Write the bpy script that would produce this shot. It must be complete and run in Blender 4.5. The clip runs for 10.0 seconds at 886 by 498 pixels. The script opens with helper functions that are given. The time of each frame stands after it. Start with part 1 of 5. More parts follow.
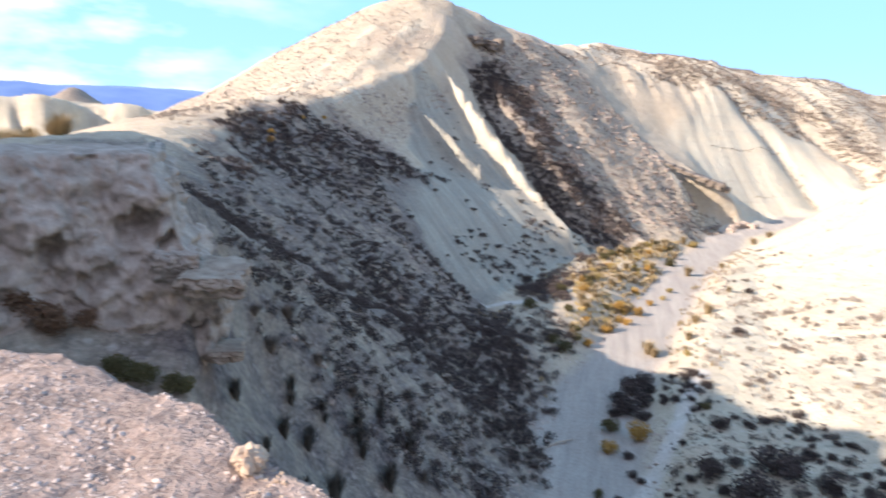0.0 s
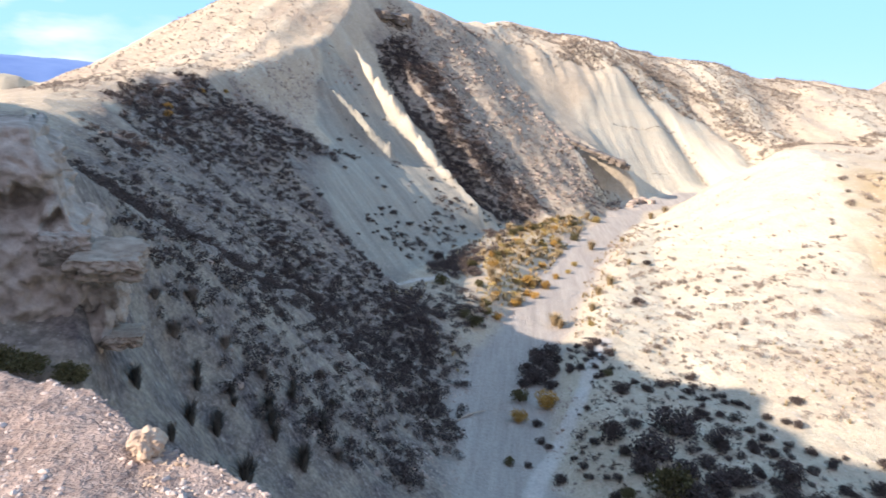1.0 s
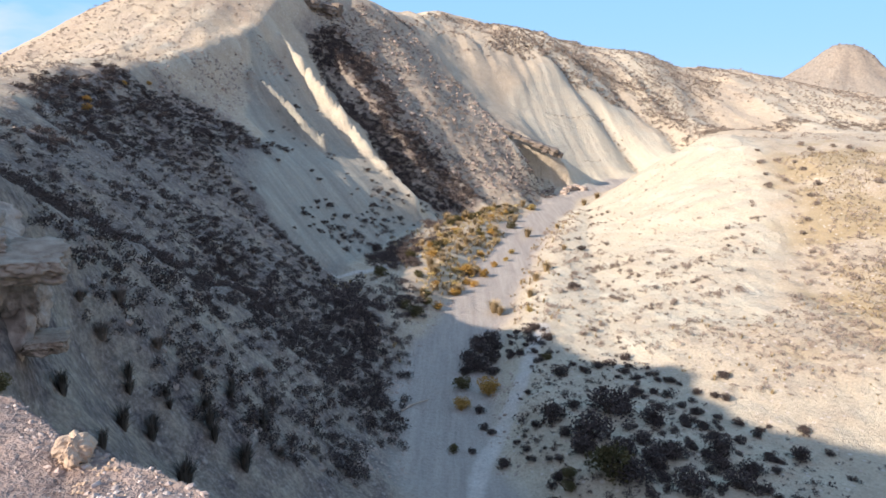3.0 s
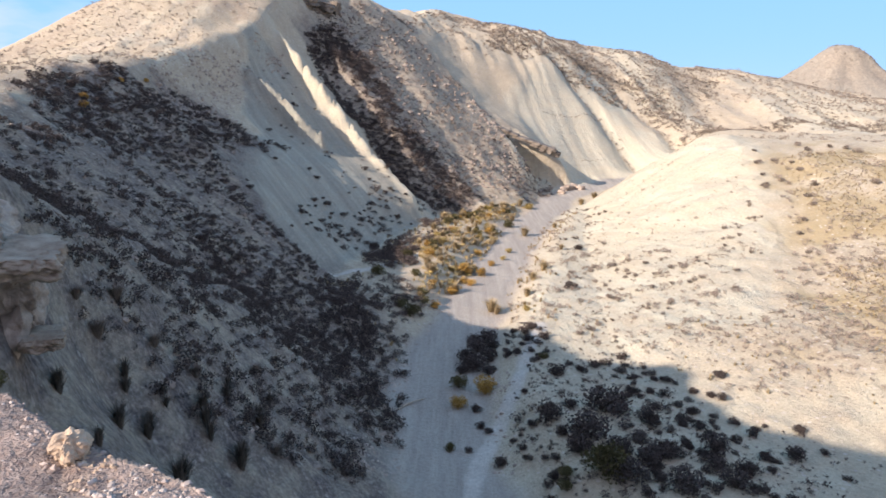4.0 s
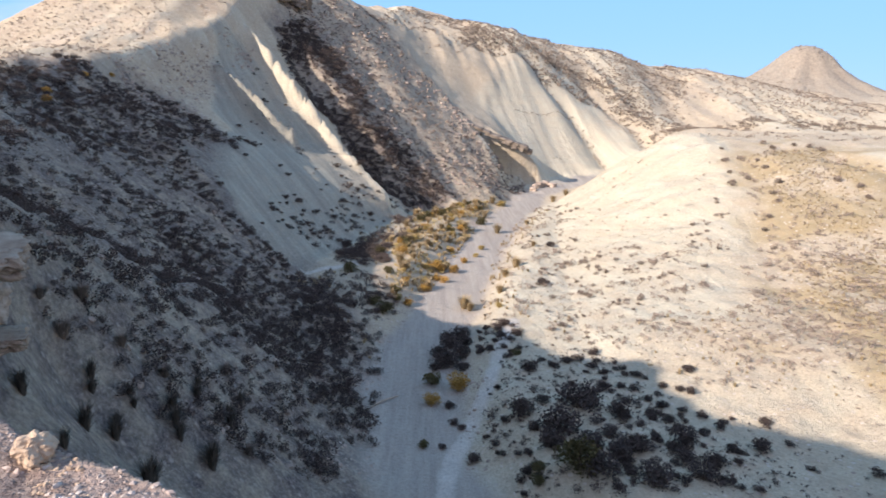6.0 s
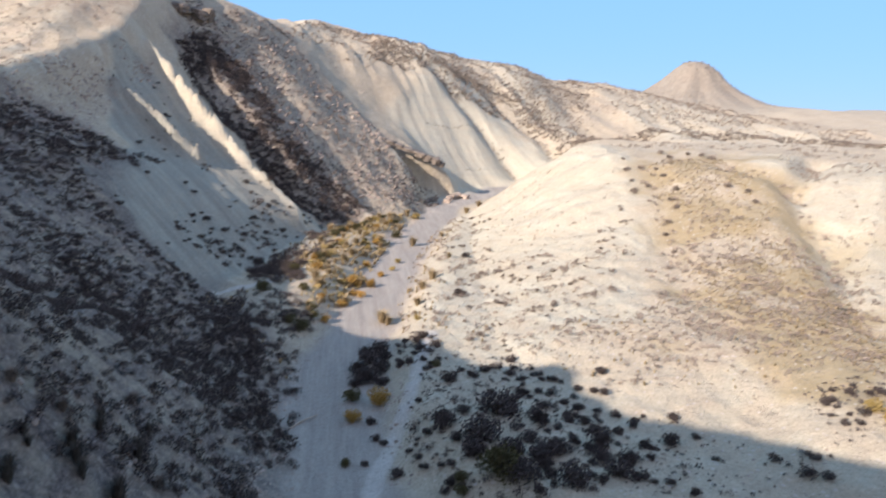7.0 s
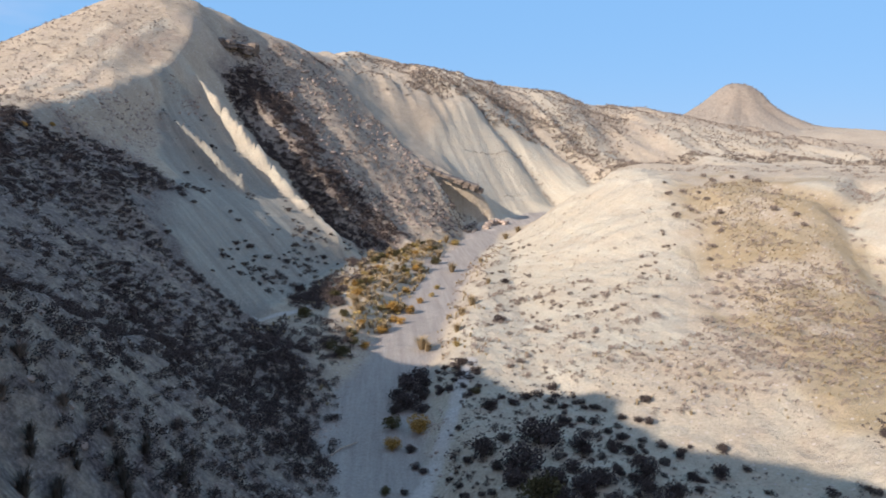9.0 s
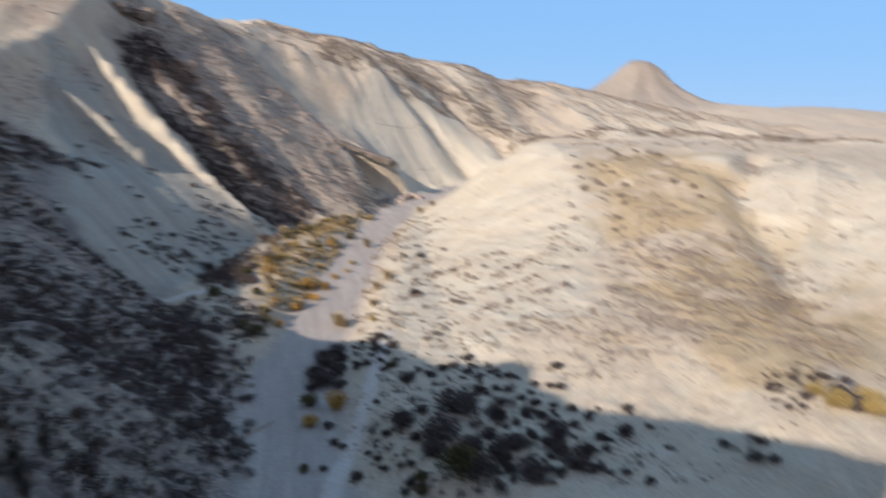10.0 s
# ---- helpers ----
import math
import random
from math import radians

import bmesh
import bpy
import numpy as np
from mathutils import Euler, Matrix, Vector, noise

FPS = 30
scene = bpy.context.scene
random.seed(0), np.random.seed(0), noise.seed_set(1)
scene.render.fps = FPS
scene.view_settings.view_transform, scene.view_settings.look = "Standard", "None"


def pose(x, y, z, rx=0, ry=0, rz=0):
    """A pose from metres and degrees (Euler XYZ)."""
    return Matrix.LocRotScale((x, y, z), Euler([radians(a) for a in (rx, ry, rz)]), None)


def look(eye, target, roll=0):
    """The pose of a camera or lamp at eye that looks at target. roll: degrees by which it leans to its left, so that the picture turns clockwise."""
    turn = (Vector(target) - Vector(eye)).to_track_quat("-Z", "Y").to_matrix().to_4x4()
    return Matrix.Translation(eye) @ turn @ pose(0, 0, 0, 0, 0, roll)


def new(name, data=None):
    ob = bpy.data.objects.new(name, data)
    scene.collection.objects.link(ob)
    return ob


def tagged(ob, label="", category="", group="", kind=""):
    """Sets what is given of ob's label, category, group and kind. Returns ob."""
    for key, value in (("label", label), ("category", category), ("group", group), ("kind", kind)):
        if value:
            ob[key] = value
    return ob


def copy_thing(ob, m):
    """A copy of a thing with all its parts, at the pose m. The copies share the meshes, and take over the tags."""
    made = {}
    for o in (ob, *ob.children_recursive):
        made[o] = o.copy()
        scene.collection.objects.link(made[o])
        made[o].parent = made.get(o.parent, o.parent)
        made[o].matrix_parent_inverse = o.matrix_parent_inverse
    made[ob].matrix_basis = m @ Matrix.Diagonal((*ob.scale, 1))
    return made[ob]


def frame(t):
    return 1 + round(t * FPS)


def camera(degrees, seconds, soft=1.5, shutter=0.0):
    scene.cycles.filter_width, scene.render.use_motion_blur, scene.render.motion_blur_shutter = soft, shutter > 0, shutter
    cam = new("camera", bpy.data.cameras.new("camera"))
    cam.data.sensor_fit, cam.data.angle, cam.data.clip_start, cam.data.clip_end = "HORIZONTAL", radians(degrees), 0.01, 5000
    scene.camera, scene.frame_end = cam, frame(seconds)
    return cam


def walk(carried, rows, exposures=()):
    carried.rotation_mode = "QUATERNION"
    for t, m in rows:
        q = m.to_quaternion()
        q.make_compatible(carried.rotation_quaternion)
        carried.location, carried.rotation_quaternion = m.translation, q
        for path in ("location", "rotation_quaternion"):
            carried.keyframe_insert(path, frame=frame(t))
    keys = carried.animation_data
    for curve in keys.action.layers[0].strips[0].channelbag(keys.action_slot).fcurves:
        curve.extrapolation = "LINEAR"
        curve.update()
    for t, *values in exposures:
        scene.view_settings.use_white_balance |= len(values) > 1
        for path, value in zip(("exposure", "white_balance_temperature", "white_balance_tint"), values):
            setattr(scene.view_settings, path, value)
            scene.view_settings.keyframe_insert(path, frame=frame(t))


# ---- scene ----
# the camera: one lens, standing at the brink of the ledge and turning
cam = camera(68.6, 10.0, soft=1.6, shutter=0.8)
EYE = [(0.0, -0.042, -0.011, 0.055), (0.5, -0.025, -0.006, 0.035), (1.0, -0.008, -0.002, 0.024), (1.5, -0.003, 0.0, 0.015), (2.0, 0.005, 0.0, 0.009)]
TURN = [(0, 79.00, -1.35, 15.10), (0.5, 78.15, -2.20, 10.34), (1, 77.27, -2.06, 7.29), (1.5, 77.14, -1.69, 4.70), (2, 77.12, -1.16, 1.80), (2.2, 76.62, -1.57, 1.19), (3.3, 76.66, -1.62, 1.90), (3.5, 76.67, -1.65, 2.03), (4, 76.54, -1.85, 1.43), (4.5, 77.32, -1.88, 0.42), (5, 77.28, -1.46, 0.40), (5.2, 76.99, -1.58, 0.37), (6.3, 76.39, -2.40, -2.32), (6.5, 76.74, -2.22, -3.96), (7, 77.81, -2.02, -8.59), (7.2, 78.63, -2.10, -9.12), (7.5, 78.19, -0.71, -7.38), (8, 78.29, -0.09, -3.48), (8.5, 78.92, -0.42, -2.54), (9, 80.03, -1.02, -5.27), (9.5, 80.41, -2.00, -5.26), (9.8, 79.45, -2.28, -8.48), (10, 77.93, -1.50, -12.80)]


def eye_shift(t):
    rows = EYE + [(3.5, 0, 0, 0), (10.0, 0, 0, 0)]
    for a, b in zip(rows, rows[1:]):
        if a[0] <= t <= b[0]:
            k = (t - a[0]) / (b[0] - a[0])
            return [a[i] + (b[i] - a[i]) * k for i in (1, 2, 3)]


rows = []
for t, rx, ry, rz in TURN:
    dx, dy, dz = eye_shift(t)
    rows.append((t, pose(dx, dy, 20 + dz, rx, ry, rz)))
walk(cam, rows, exposures=[(0.0, 1.45, 6800, 22), (1.0, 1.32, 6800, 22), (2.0, 1.09, 6800, 22), (3.5, 0.98, 6800, 22), (5.0, 0.97, 6800, 22), (6.5, 0.96, 6650, 22), (8.0, 0.65, 6600, 22), (10.0, 0.59, 6600, 22)])

# ---- light: low winter sun from the west and a clear sky ----
SUN_TRAVEL, SUN_HEIGHT = 62.0, 28.0
world = bpy.data.worlds.new("sky")
scene.world = world
world.use_nodes = True
wn, wl = world.node_tree.nodes, world.node_tree.links
bg = wn["Background"]
sky = wn.new("ShaderNodeTexSky")
sky.sky_type = 'NISHITA'
sky.sun_disc = False
sky.sun_elevation = radians(SUN_HEIGHT)
sky.sun_rotation = radians(SUN_TRAVEL + 180)
sky.altitude = 300
sky.air_density, sky.dust_density, sky.ozone_density = 1.0, 0.0, 2.5
geo = wn.new("ShaderNodeTexCoord")
# thin cumulus streaks low over the western range
cl_map = wn.new("ShaderNodeMapping")
cl_map.inputs["Scale"].default_value = (2.2, 2.2, 7.0)
cl_noise = wn.new("ShaderNodeTexNoise")
cl_noise.inputs["Scale"].default_value, cl_noise.inputs["Detail"].default_value = 2.6, 7.0
cl_ramp = wn.new("ShaderNodeValToRGB")
cl_ramp.color_ramp.elements[0].position, cl_ramp.color_ramp.elements[1].position = 0.44, 0.72
sep = wn.new("ShaderNodeSeparateXYZ")
west = wn.new("ShaderNodeMapRange")
west.inputs["From Min"].default_value, west.inputs["From Max"].default_value = -0.36, -0.66
low = wn.new("ShaderNodeMapRange")
low.inputs["From Min"].default_value, low.inputs["From Max"].default_value = 1.1, 0.3
m1 = wn.new("ShaderNodeMath"); m1.operation = 'MULTIPLY'
m2 = wn.new("ShaderNodeMath"); m2.operation = 'MULTIPLY'
mix = wn.new("ShaderNodeMixRGB")
mix.inputs[2].default_value = (3.3, 3.25, 3.4, 1)
wl.new(geo.outputs["Generated"], cl_map.inputs[0]); wl.new(cl_map.outputs[0], cl_noise.inputs["Vector"])
wl.new(cl_noise.outputs["Fac"], cl_ramp.inputs[0])
wl.new(geo.outputs["Generated"], sep.inputs[0])
wl.new(sep.outputs["X"], west.inputs["Value"]); wl.new(sep.outputs["Z"], low.inputs["Value"])
wl.new(cl_ramp.outputs["Color"], m1.inputs[0])
behind_us = wn.new("ShaderNodeMapRange")
behind_us.inputs["From Min"].default_value, behind_us.inputs["From Max"].default_value = 0.3, -0.3
wl.new(sep.outputs["Y"], behind_us.inputs["Value"])
wl.new(west.outputs[0], m1.inputs[1])
wl.new(m1.outputs[0], m2.inputs[0]); wl.new(low.outputs[0], m2.inputs[1])
clear = wn.new("ShaderNodeHueSaturation")
clear.inputs["Saturation"].default_value = 1.3
even = wn.new("ShaderNodeGamma")
even.inputs["Gamma"].default_value = 0.5
wl.new(sky.outputs[0], even.inputs["Color"])
blue = wn.new("ShaderNodeMixRGB")
blue.blend_type = 'MULTIPLY'
blue.inputs[0].default_value = 1.0
blue.inputs[2].default_value = (0.88, 0.94, 1.09, 1)
wl.new(even.outputs[0], blue.inputs[1])
wl.new(blue.outputs[0], clear.inputs["Color"])
wl.new(m2.outputs[0], mix.inputs[0]); 
flat_blue = wn.new("ShaderNodeMixRGB")
flat_blue.inputs[0].default_value = 0.75
flat_blue.inputs[2].default_value = (0.9, 2.3, 3.9, 1)
wl.new(clear.outputs[0], flat_blue.inputs[1])
# warm tint in the unseen half of the sky, added to redden the shade
shade_warmth = wn.new("ShaderNodeMixRGB")
shade_warmth.inputs[2].default_value = (2.3, 1.35, 1.15, 1)
half = wn.new("ShaderNodeMath"); half.operation = 'MULTIPLY'
half.inputs[1].default_value = 0.42
wl.new(behind_us.outputs[0], half.inputs[0]); wl.new(half.outputs[0], shade_warmth.inputs[0])
wl.new(flat_blue.outputs[0], shade_warmth.inputs[1])
wl.new(shade_warmth.outputs[0], mix.inputs[1])
wl.new(mix.outputs[0], bg.inputs["Color"])
bg.inputs["Strength"].default_value = 0.168

lamp = bpy.data.lights.new("sun", 'SUN')
lamp.energy, lamp.angle, lamp.color = 3.85, radians(0.3), (1.0, 0.905, 0.785)
sun = new("sun", lamp)
tv = Vector((math.sin(radians(SUN_TRAVEL)) * math.cos(radians(SUN_HEIGHT)), math.cos(radians(SUN_TRAVEL)) * math.cos(radians(SUN_HEIGHT)), -math.sin(radians(SUN_HEIGHT))))
sun.matrix_world = look((-200, -80, 140), Vector((-200, -80, 140)) + tv)

# ---- materials ----
MAT = {}


def nodes_of(name):
    m = bpy.data.materials.new(name)
    m.use_nodes = True
    MAT[name] = m
    return m.node_tree.nodes, m.node_tree.links, m.node_tree.nodes["Principled BSDF"]


def noise_node(n, l, vec, scale, detail=6.0, rough=0.6):
    t = n.new("ShaderNodeTexNoise")
    t.inputs["Scale"].default_value, t.inputs["Detail"].default_value, t.inputs["Roughness"].default_value = scale, detail, rough
    l.new(vec, t.inputs["Vector"])
    return t.outputs["Fac"]


def mapped(n, l, fac, a, b, lo=0.0, hi=1.0):
    t = n.new("ShaderNodeMapRange")
    for key, v in (("From Min", a), ("From Max", b), ("To Min", lo), ("To Max", hi)):
        t.inputs[key].default_value = v
    l.new(fac, t.inputs["Value"])
    return t.outputs[0]


def mixed(n, l, fac, a, b, how='MIX'):
    t = n.new("ShaderNodeMixRGB")
    t.blend_type = how
    for sock, v in zip(t.inputs, (fac, a, b)):
        if isinstance(v, (int, float)):
            sock.default_value = v
        elif isinstance(v, tuple):
            sock.default_value = (*v, 1)
        else:
            l.new(v, sock)
    return t.outputs[0]


def product(n, l, a, b, how='MULTIPLY'):
    t = n.new("ShaderNodeMath")
    t.operation = how
    for sock, v in zip(t.inputs, (a, b)):
        if isinstance(v, (int, float)):
            sock.default_value = v
        else:
            l.new(v, sock)
    return t.outputs[0]


def bumped(n, l, bsdf, fac, strength, distance):
    t = n.new("ShaderNodeBump")
    t.inputs["Strength"].default_value, t.inputs["Distance"].default_value = strength, distance
    l.new(fac, t.inputs["Height"])
    l.new(t.outputs[0], bsdf.inputs["Normal"])


def ground_material():
    n, l, b = nodes_of("ground")
    pos = n.new("ShaderNodeNewGeometry").outputs["Position"]
    sep = n.new("ShaderNodeSeparateColor")
    za = n.new("ShaderNodeAttribute"); za.attribute_name = "zone"
    zb = n.new("ShaderNodeAttribute"); zb.attribute_name = "zone2"
    l.new(za.outputs["Color"], sep.inputs[0])
    sep2 = n.new("ShaderNodeSeparateColor"); l.new(zb.outputs["Color"], sep2.inputs[0])
    big = noise_node(n, l, pos, 0.09, 5)
    mid = noise_node(n, l, pos, 0.7, 7)
    fine = noise_node(n, l, pos, 5.0, 6, 0.7)
    grit = noise_node(n, l, pos, 28.0, 3, 0.7)
    # bedding: thin tilted layers
    tilt = n.new("ShaderNodeMapping")
    tilt.inputs["Rotation"].default_value = (radians(8), radians(-14), 0)
    tilt.inputs["Scale"].default_value = (0.04, 0.04, 1.1)
    l.new(pos, tilt.inputs[0])
    bed = noise_node(n, l, tilt.outputs[0], 1.0, 6, 0.75)
    soil = mixed(n, l, mapped(n, l, big, 0.35, 0.65), (0.48, 0.41, 0.29), (0.55, 0.485, 0.35))
    soil = mixed(n, l, mapped(n, l, mid, 0.35, 0.7), soil, (0.43, 0.36, 0.262))
    warm = mixed(n, l, mapped(n, l, mid, 0.35, 0.65), (0.53, 0.46, 0.33), (0.45, 0.375, 0.265))
    patch = noise_node(n, l, pos, 0.045, 6, 0.65)
    warm = mixed(n, l, mapped(n, l, patch, 0.47, 0.6, 0, 0.4), warm, (0.30, 0.235, 0.185))
    warm = mixed(n, l, mapped(n, l, patch, 0.44, 0.33, 0, 0.8), warm, (0.57, 0.49, 0.38))
    soil = mixed(n, l, product(n, l, sep2.outputs["Green"], mapped(n, l, big, 0.3, 0.6, 0.45, 1.0)), soil, warm)
    marl = mixed(n, l, mapped(n, l, bed, 0.35, 0.65), (0.57, 0.525, 0.38), (0.525, 0.52, 0.41))
    marl = mixed(n, l, mapped(n, l, mid, 0.42, 0.75, 0, 0.6), marl, (0.58, 0.49, 0.355))
    marl = mixed(n, l, mapped(n, l, bed, 0.58, 0.66, 0, 0.55), marl, (0.42, 0.345, 0.25))
    fa = n.new("ShaderNodeAttribute"); fa.attribute_name = "fall"
    lean = n.new("ShaderNodeMapping")
    lean.inputs["Scale"].default_value = (0.6, 0.045, 0)
    l.new(fa.outputs["Vector"], lean.inputs[0])
    runnel = noise_node(n, l, lean.outputs[0], 1.0, 7, 0.72)
    kind = n.new("ShaderNodeSeparateXYZ")
    l.new(fa.outputs["Vector"], kind.inputs[0])
    # darker marl that puts the pale face's shade into its colour
    shade_marl = mixed(n, l, mapped(n, l, bed, 0.35, 0.65), (0.40, 0.38, 0.30), (0.345, 0.35, 0.285))
    marl = mixed(n, l, kind.outputs["Z"], marl, shade_marl)
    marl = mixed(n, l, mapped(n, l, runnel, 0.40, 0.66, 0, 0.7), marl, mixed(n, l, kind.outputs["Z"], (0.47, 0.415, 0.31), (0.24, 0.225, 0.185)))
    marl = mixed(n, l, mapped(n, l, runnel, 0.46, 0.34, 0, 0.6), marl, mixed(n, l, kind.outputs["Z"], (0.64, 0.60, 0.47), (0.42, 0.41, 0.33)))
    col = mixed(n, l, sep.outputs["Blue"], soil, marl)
    # dark rubble tone, which also paints shade onto slope, gully and soil strip
    scree_shade = mixed(n, l, mapped(n, l, fine, 0.42, 0.62), (0.105, 0.088, 0.082), (0.225, 0.19, 0.165))
    col = mixed(n, l, product(n, l, za.outputs["Alpha"], mapped(n, l, mid, 0.3, 0.62, 0.45, 1.0)), col, scree_shade)
    grass = mixed(n, l, mapped(n, l, mid, 0.35, 0.65), (0.34, 0.27, 0.145), (0.43, 0.345, 0.205))
    col = mixed(n, l, product(n, l, sep.outputs["Green"], mapped(n, l, fine, 0.3, 0.6, 0.5, 1.0)), col, grass)
    # scattered stones and bare spots
    for size, share, tone in ((2.2, 0.24, (0.60, 0.55, 0.47)), (4.5, 0.20, (0.20, 0.165, 0.13)), (9.0, 0.22, (0.56, 0.50, 0.42))):
        v = n.new("ShaderNodeTexVoronoi")
        v.inputs["Scale"].default_value, v.inputs["Randomness"].default_value = size, 1.0
        l.new(pos, v.inputs["Vector"])
        few = n.new("ShaderNodeSeparateColor")
        l.new(v.outputs["Color"], few.inputs[0])
        spot = product(n, l, mapped(n, l, v.outputs["Distance"], share * 1.3, share * 0.8), mapped(n, l, few.outputs["Red"], 0.62, 0.70))
        spot = product(n, l, spot, mapped(n, l, sep.outputs["Blue"], 0.0, 0.9, 0.75, 0.22))
        spot = product(n, l, spot, mapped(n, l, za.outputs["Alpha"], 0.0, 1.0, 1.0, 0.4))
        col = mixed(n, l, spot, col, tone)
    streak = n.new("ShaderNodeMapping")
    streak.inputs["Rotation"].default_value = (0, 0, radians(9))
    streak.inputs["Scale"].default_value = (1.6, 0.12, 1)
    l.new(pos, streak.inputs[0])
    wash = noise_node(n, l, streak.outputs[0], 1.0, 6, 0.65)
    silt = mixed(n, l, mapped(n, l, wash, 0.35, 0.65), (0.33, 0.30, 0.255), (0.43, 0.395, 0.335))
    silt = mixed(n, l, mapped(n, l, fine, 0.55, 0.75, 0, 0.4), silt, (0.26, 0.23, 0.20))
    col = mixed(n, l, sep.outputs["Red"], col, silt)
    col = mixed(n, l, product(n, l, zb.outputs["Alpha"], mapped(n, l, mid, 0.3, 0.6, 0.4, 0.95)), col, (0.58, 0.55, 0.48))
    gravel = mixed(n, l, mapped(n, l, grit, 0.4, 0.65), (0.21, 0.16, 0.135), (0.37, 0.31, 0.265))
    gravel = mixed(n, l, mapped(n, l, fine, 0.45, 0.65, 0, 0.6), gravel, (0.38, 0.30, 0.25))
    col = mixed(n, l, sep2.outputs["Red"], col, gravel)
    far = mixed(n, l, mapped(n, l, big, 0.4, 0.6), (0.37, 0.322, 0.25), (0.45, 0.402, 0.31))
    col = mixed(n, l, sep2.outputs["Blue"], col, far)
    col = mixed(n, l, 1.0, col, mixed(n, l, mapped(n, l, fine, 0.2, 0.8), (0.70, 0.70, 0.70), (1.24, 1.24, 1.24)), 'MULTIPLY')
    l.new(col, b.inputs["Base Color"])
    b.inputs["Roughness"].default_value = 0.95
    b.inputs["Specular IOR Level"].default_value = 0.15
    h = product(n, l, product(n, l, mid, 0.6), product(n, l, fine, 0.3), 'ADD')
    h = product(n, l, h, product(n, l, grit, 0.05), 'ADD')
    h = product(n, l, h, product(n, l, product(n, l, runnel, 0.65), mapped(n, l, sep.outputs["Blue"], 0.05, 1.0, 0.0, 1.0)), 'ADD')
    bumped(n, l, b, h, 0.8, 0.5)


def simple(name, a, c, scale, rough=0.9, bump=0.3, dist=0.02, coord="Object", detail=6.0, vary=0.0):
    n, l, b = nodes_of(name)
    pos = n.new("ShaderNodeNewGeometry").outputs["Position"] if coord == "World" else n.new("ShaderNodeTexCoord").outputs[coord]
    f = noise_node(n, l, pos, scale, detail)
    col = mixed(n, l, mapped(n, l, f, 0.32, 0.68), a, c)
    if vary:
        info = n.new("ShaderNodeObjectInfo").outputs["Random"]
        isl = n.new("ShaderNodeNewGeometry").outputs["Random Per Island"]
        both = product(n, l, product(n, l, info, 0.5), product(n, l, isl, 0.5), 'ADD')
        g = n.new("ShaderNodeCombineColor")
        v = mapped(n, l, both, 0, 1, 1 - vary, 1 + vary)
        for s in g.inputs[:3]:
            l.new(v, s)
        col = mixed(n, l, 1.0, col, g.outputs[0], 'MULTIPLY')
    l.new(col, b.inputs["Base Color"])
    b.inputs["Roughness"].default_value = rough
    b.inputs["Specular IOR Level"].default_value = 0.2
    if bump:
        bumped(n, l, b, f, bump, dist)


ground_material()
# air haze over the far range, painted in as a blue base colour
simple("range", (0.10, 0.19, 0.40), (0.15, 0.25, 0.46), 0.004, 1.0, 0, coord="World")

def shrub_material(name, a, c, tint=0.3):
    """Leaves and twigs: two tones by leaf, and a tone of its own for each plant."""
    n, l, b = nodes_of(name)
    isl = n.new("ShaderNodeNewGeometry").outputs["Random Per Island"]
    att = n.new("ShaderNodeAttribute"); att.attribute_name = "plant"
    rnd = n.new("ShaderNodeObjectInfo").outputs["Random"]
    col = mixed(n, l, isl, a, c)
    k = product(n, l, att.outputs["Fac"], rnd, 'ADD')
    v = mapped(n, l, k, 0, 2, 1 - tint, 1 + tint)
    g = n.new("ShaderNodeCombineColor")
    for s in g.inputs[:3]:
        l.new(v, s)
    col = mixed(n, l, 1.0, col, g.outputs[0], 'MULTIPLY')
    l.new(col, b.inputs["Base Color"])
    b.inputs["Roughness"].default_value = 0.8
    b.inputs["Specular IOR Level"].default_value = 0.15


# leaf tones follow the light: darkened for shaded ground, paler for sunlit hills
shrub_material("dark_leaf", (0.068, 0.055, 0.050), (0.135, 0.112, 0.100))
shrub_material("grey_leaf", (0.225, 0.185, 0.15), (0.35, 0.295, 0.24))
shrub_material("far_leaf", (0.205, 0.17, 0.135), (0.32, 0.27, 0.215))
shrub_material("grass_leaf", (0.36, 0.285, 0.16), (0.48, 0.39, 0.235))
shrub_material("olive_leaf", (0.085, 0.080, 0.035), (0.17, 0.15, 0.07))
shrub_material("orange_leaf", (0.40, 0.225, 0.05), (0.56, 0.37, 0.12))
shrub_material("yellow_leaf", (0.39, 0.29, 0.09), (0.54, 0.42, 0.18))
shrub_material("reed_leaf", (0.34, 0.26, 0.14), (0.52, 0.42, 0.26))
shrub_material("russet_leaf", (0.16, 0.09, 0.055), (0.27, 0.17, 0.10))
shrub_material("spiky_leaf", (0.075, 0.068, 0.056), (0.15, 0.135, 0.11))
simple("twig", (0.10, 0.08, 0.06), (0.17, 0.14, 0.11), 12.0, 0.9, 0)
simple("outcrop_rock", (0.26, 0.212, 0.168), (0.50, 0.425, 0.345), 2.2, 0.95, 1.0, 0.22, "World", 10.0)
simple("caprock", (0.22, 0.165, 0.12), (0.40, 0.33, 0.25), 2.4, 0.9, 0.8, 0.06, "World", 9.0)
# rock darkened to stand in for the shadow below the spur's overhang
simple("far_shade_caprock", (0.13, 0.11, 0.09), (0.30, 0.26, 0.21), 0.8, 0.95, 0.8, 0.2, "World", 8.0)
simple("ochre_lump", (0.36, 0.265, 0.185), (0.56, 0.45, 0.33), 14.0, 0.95, 0.9, 0.02, "World", 8.0)
simple("pebble", (0.38, 0.305, 0.26), (0.66, 0.59, 0.52), 9.0, 0.85, 0.3, 0.004, "World", 4.0, vary=0.45)
simple("stone", (0.27, 0.22, 0.18), (0.46, 0.39, 0.32), 1.5, 0.95, 0.5, 0.05, "World", 5.0, vary=0.4)
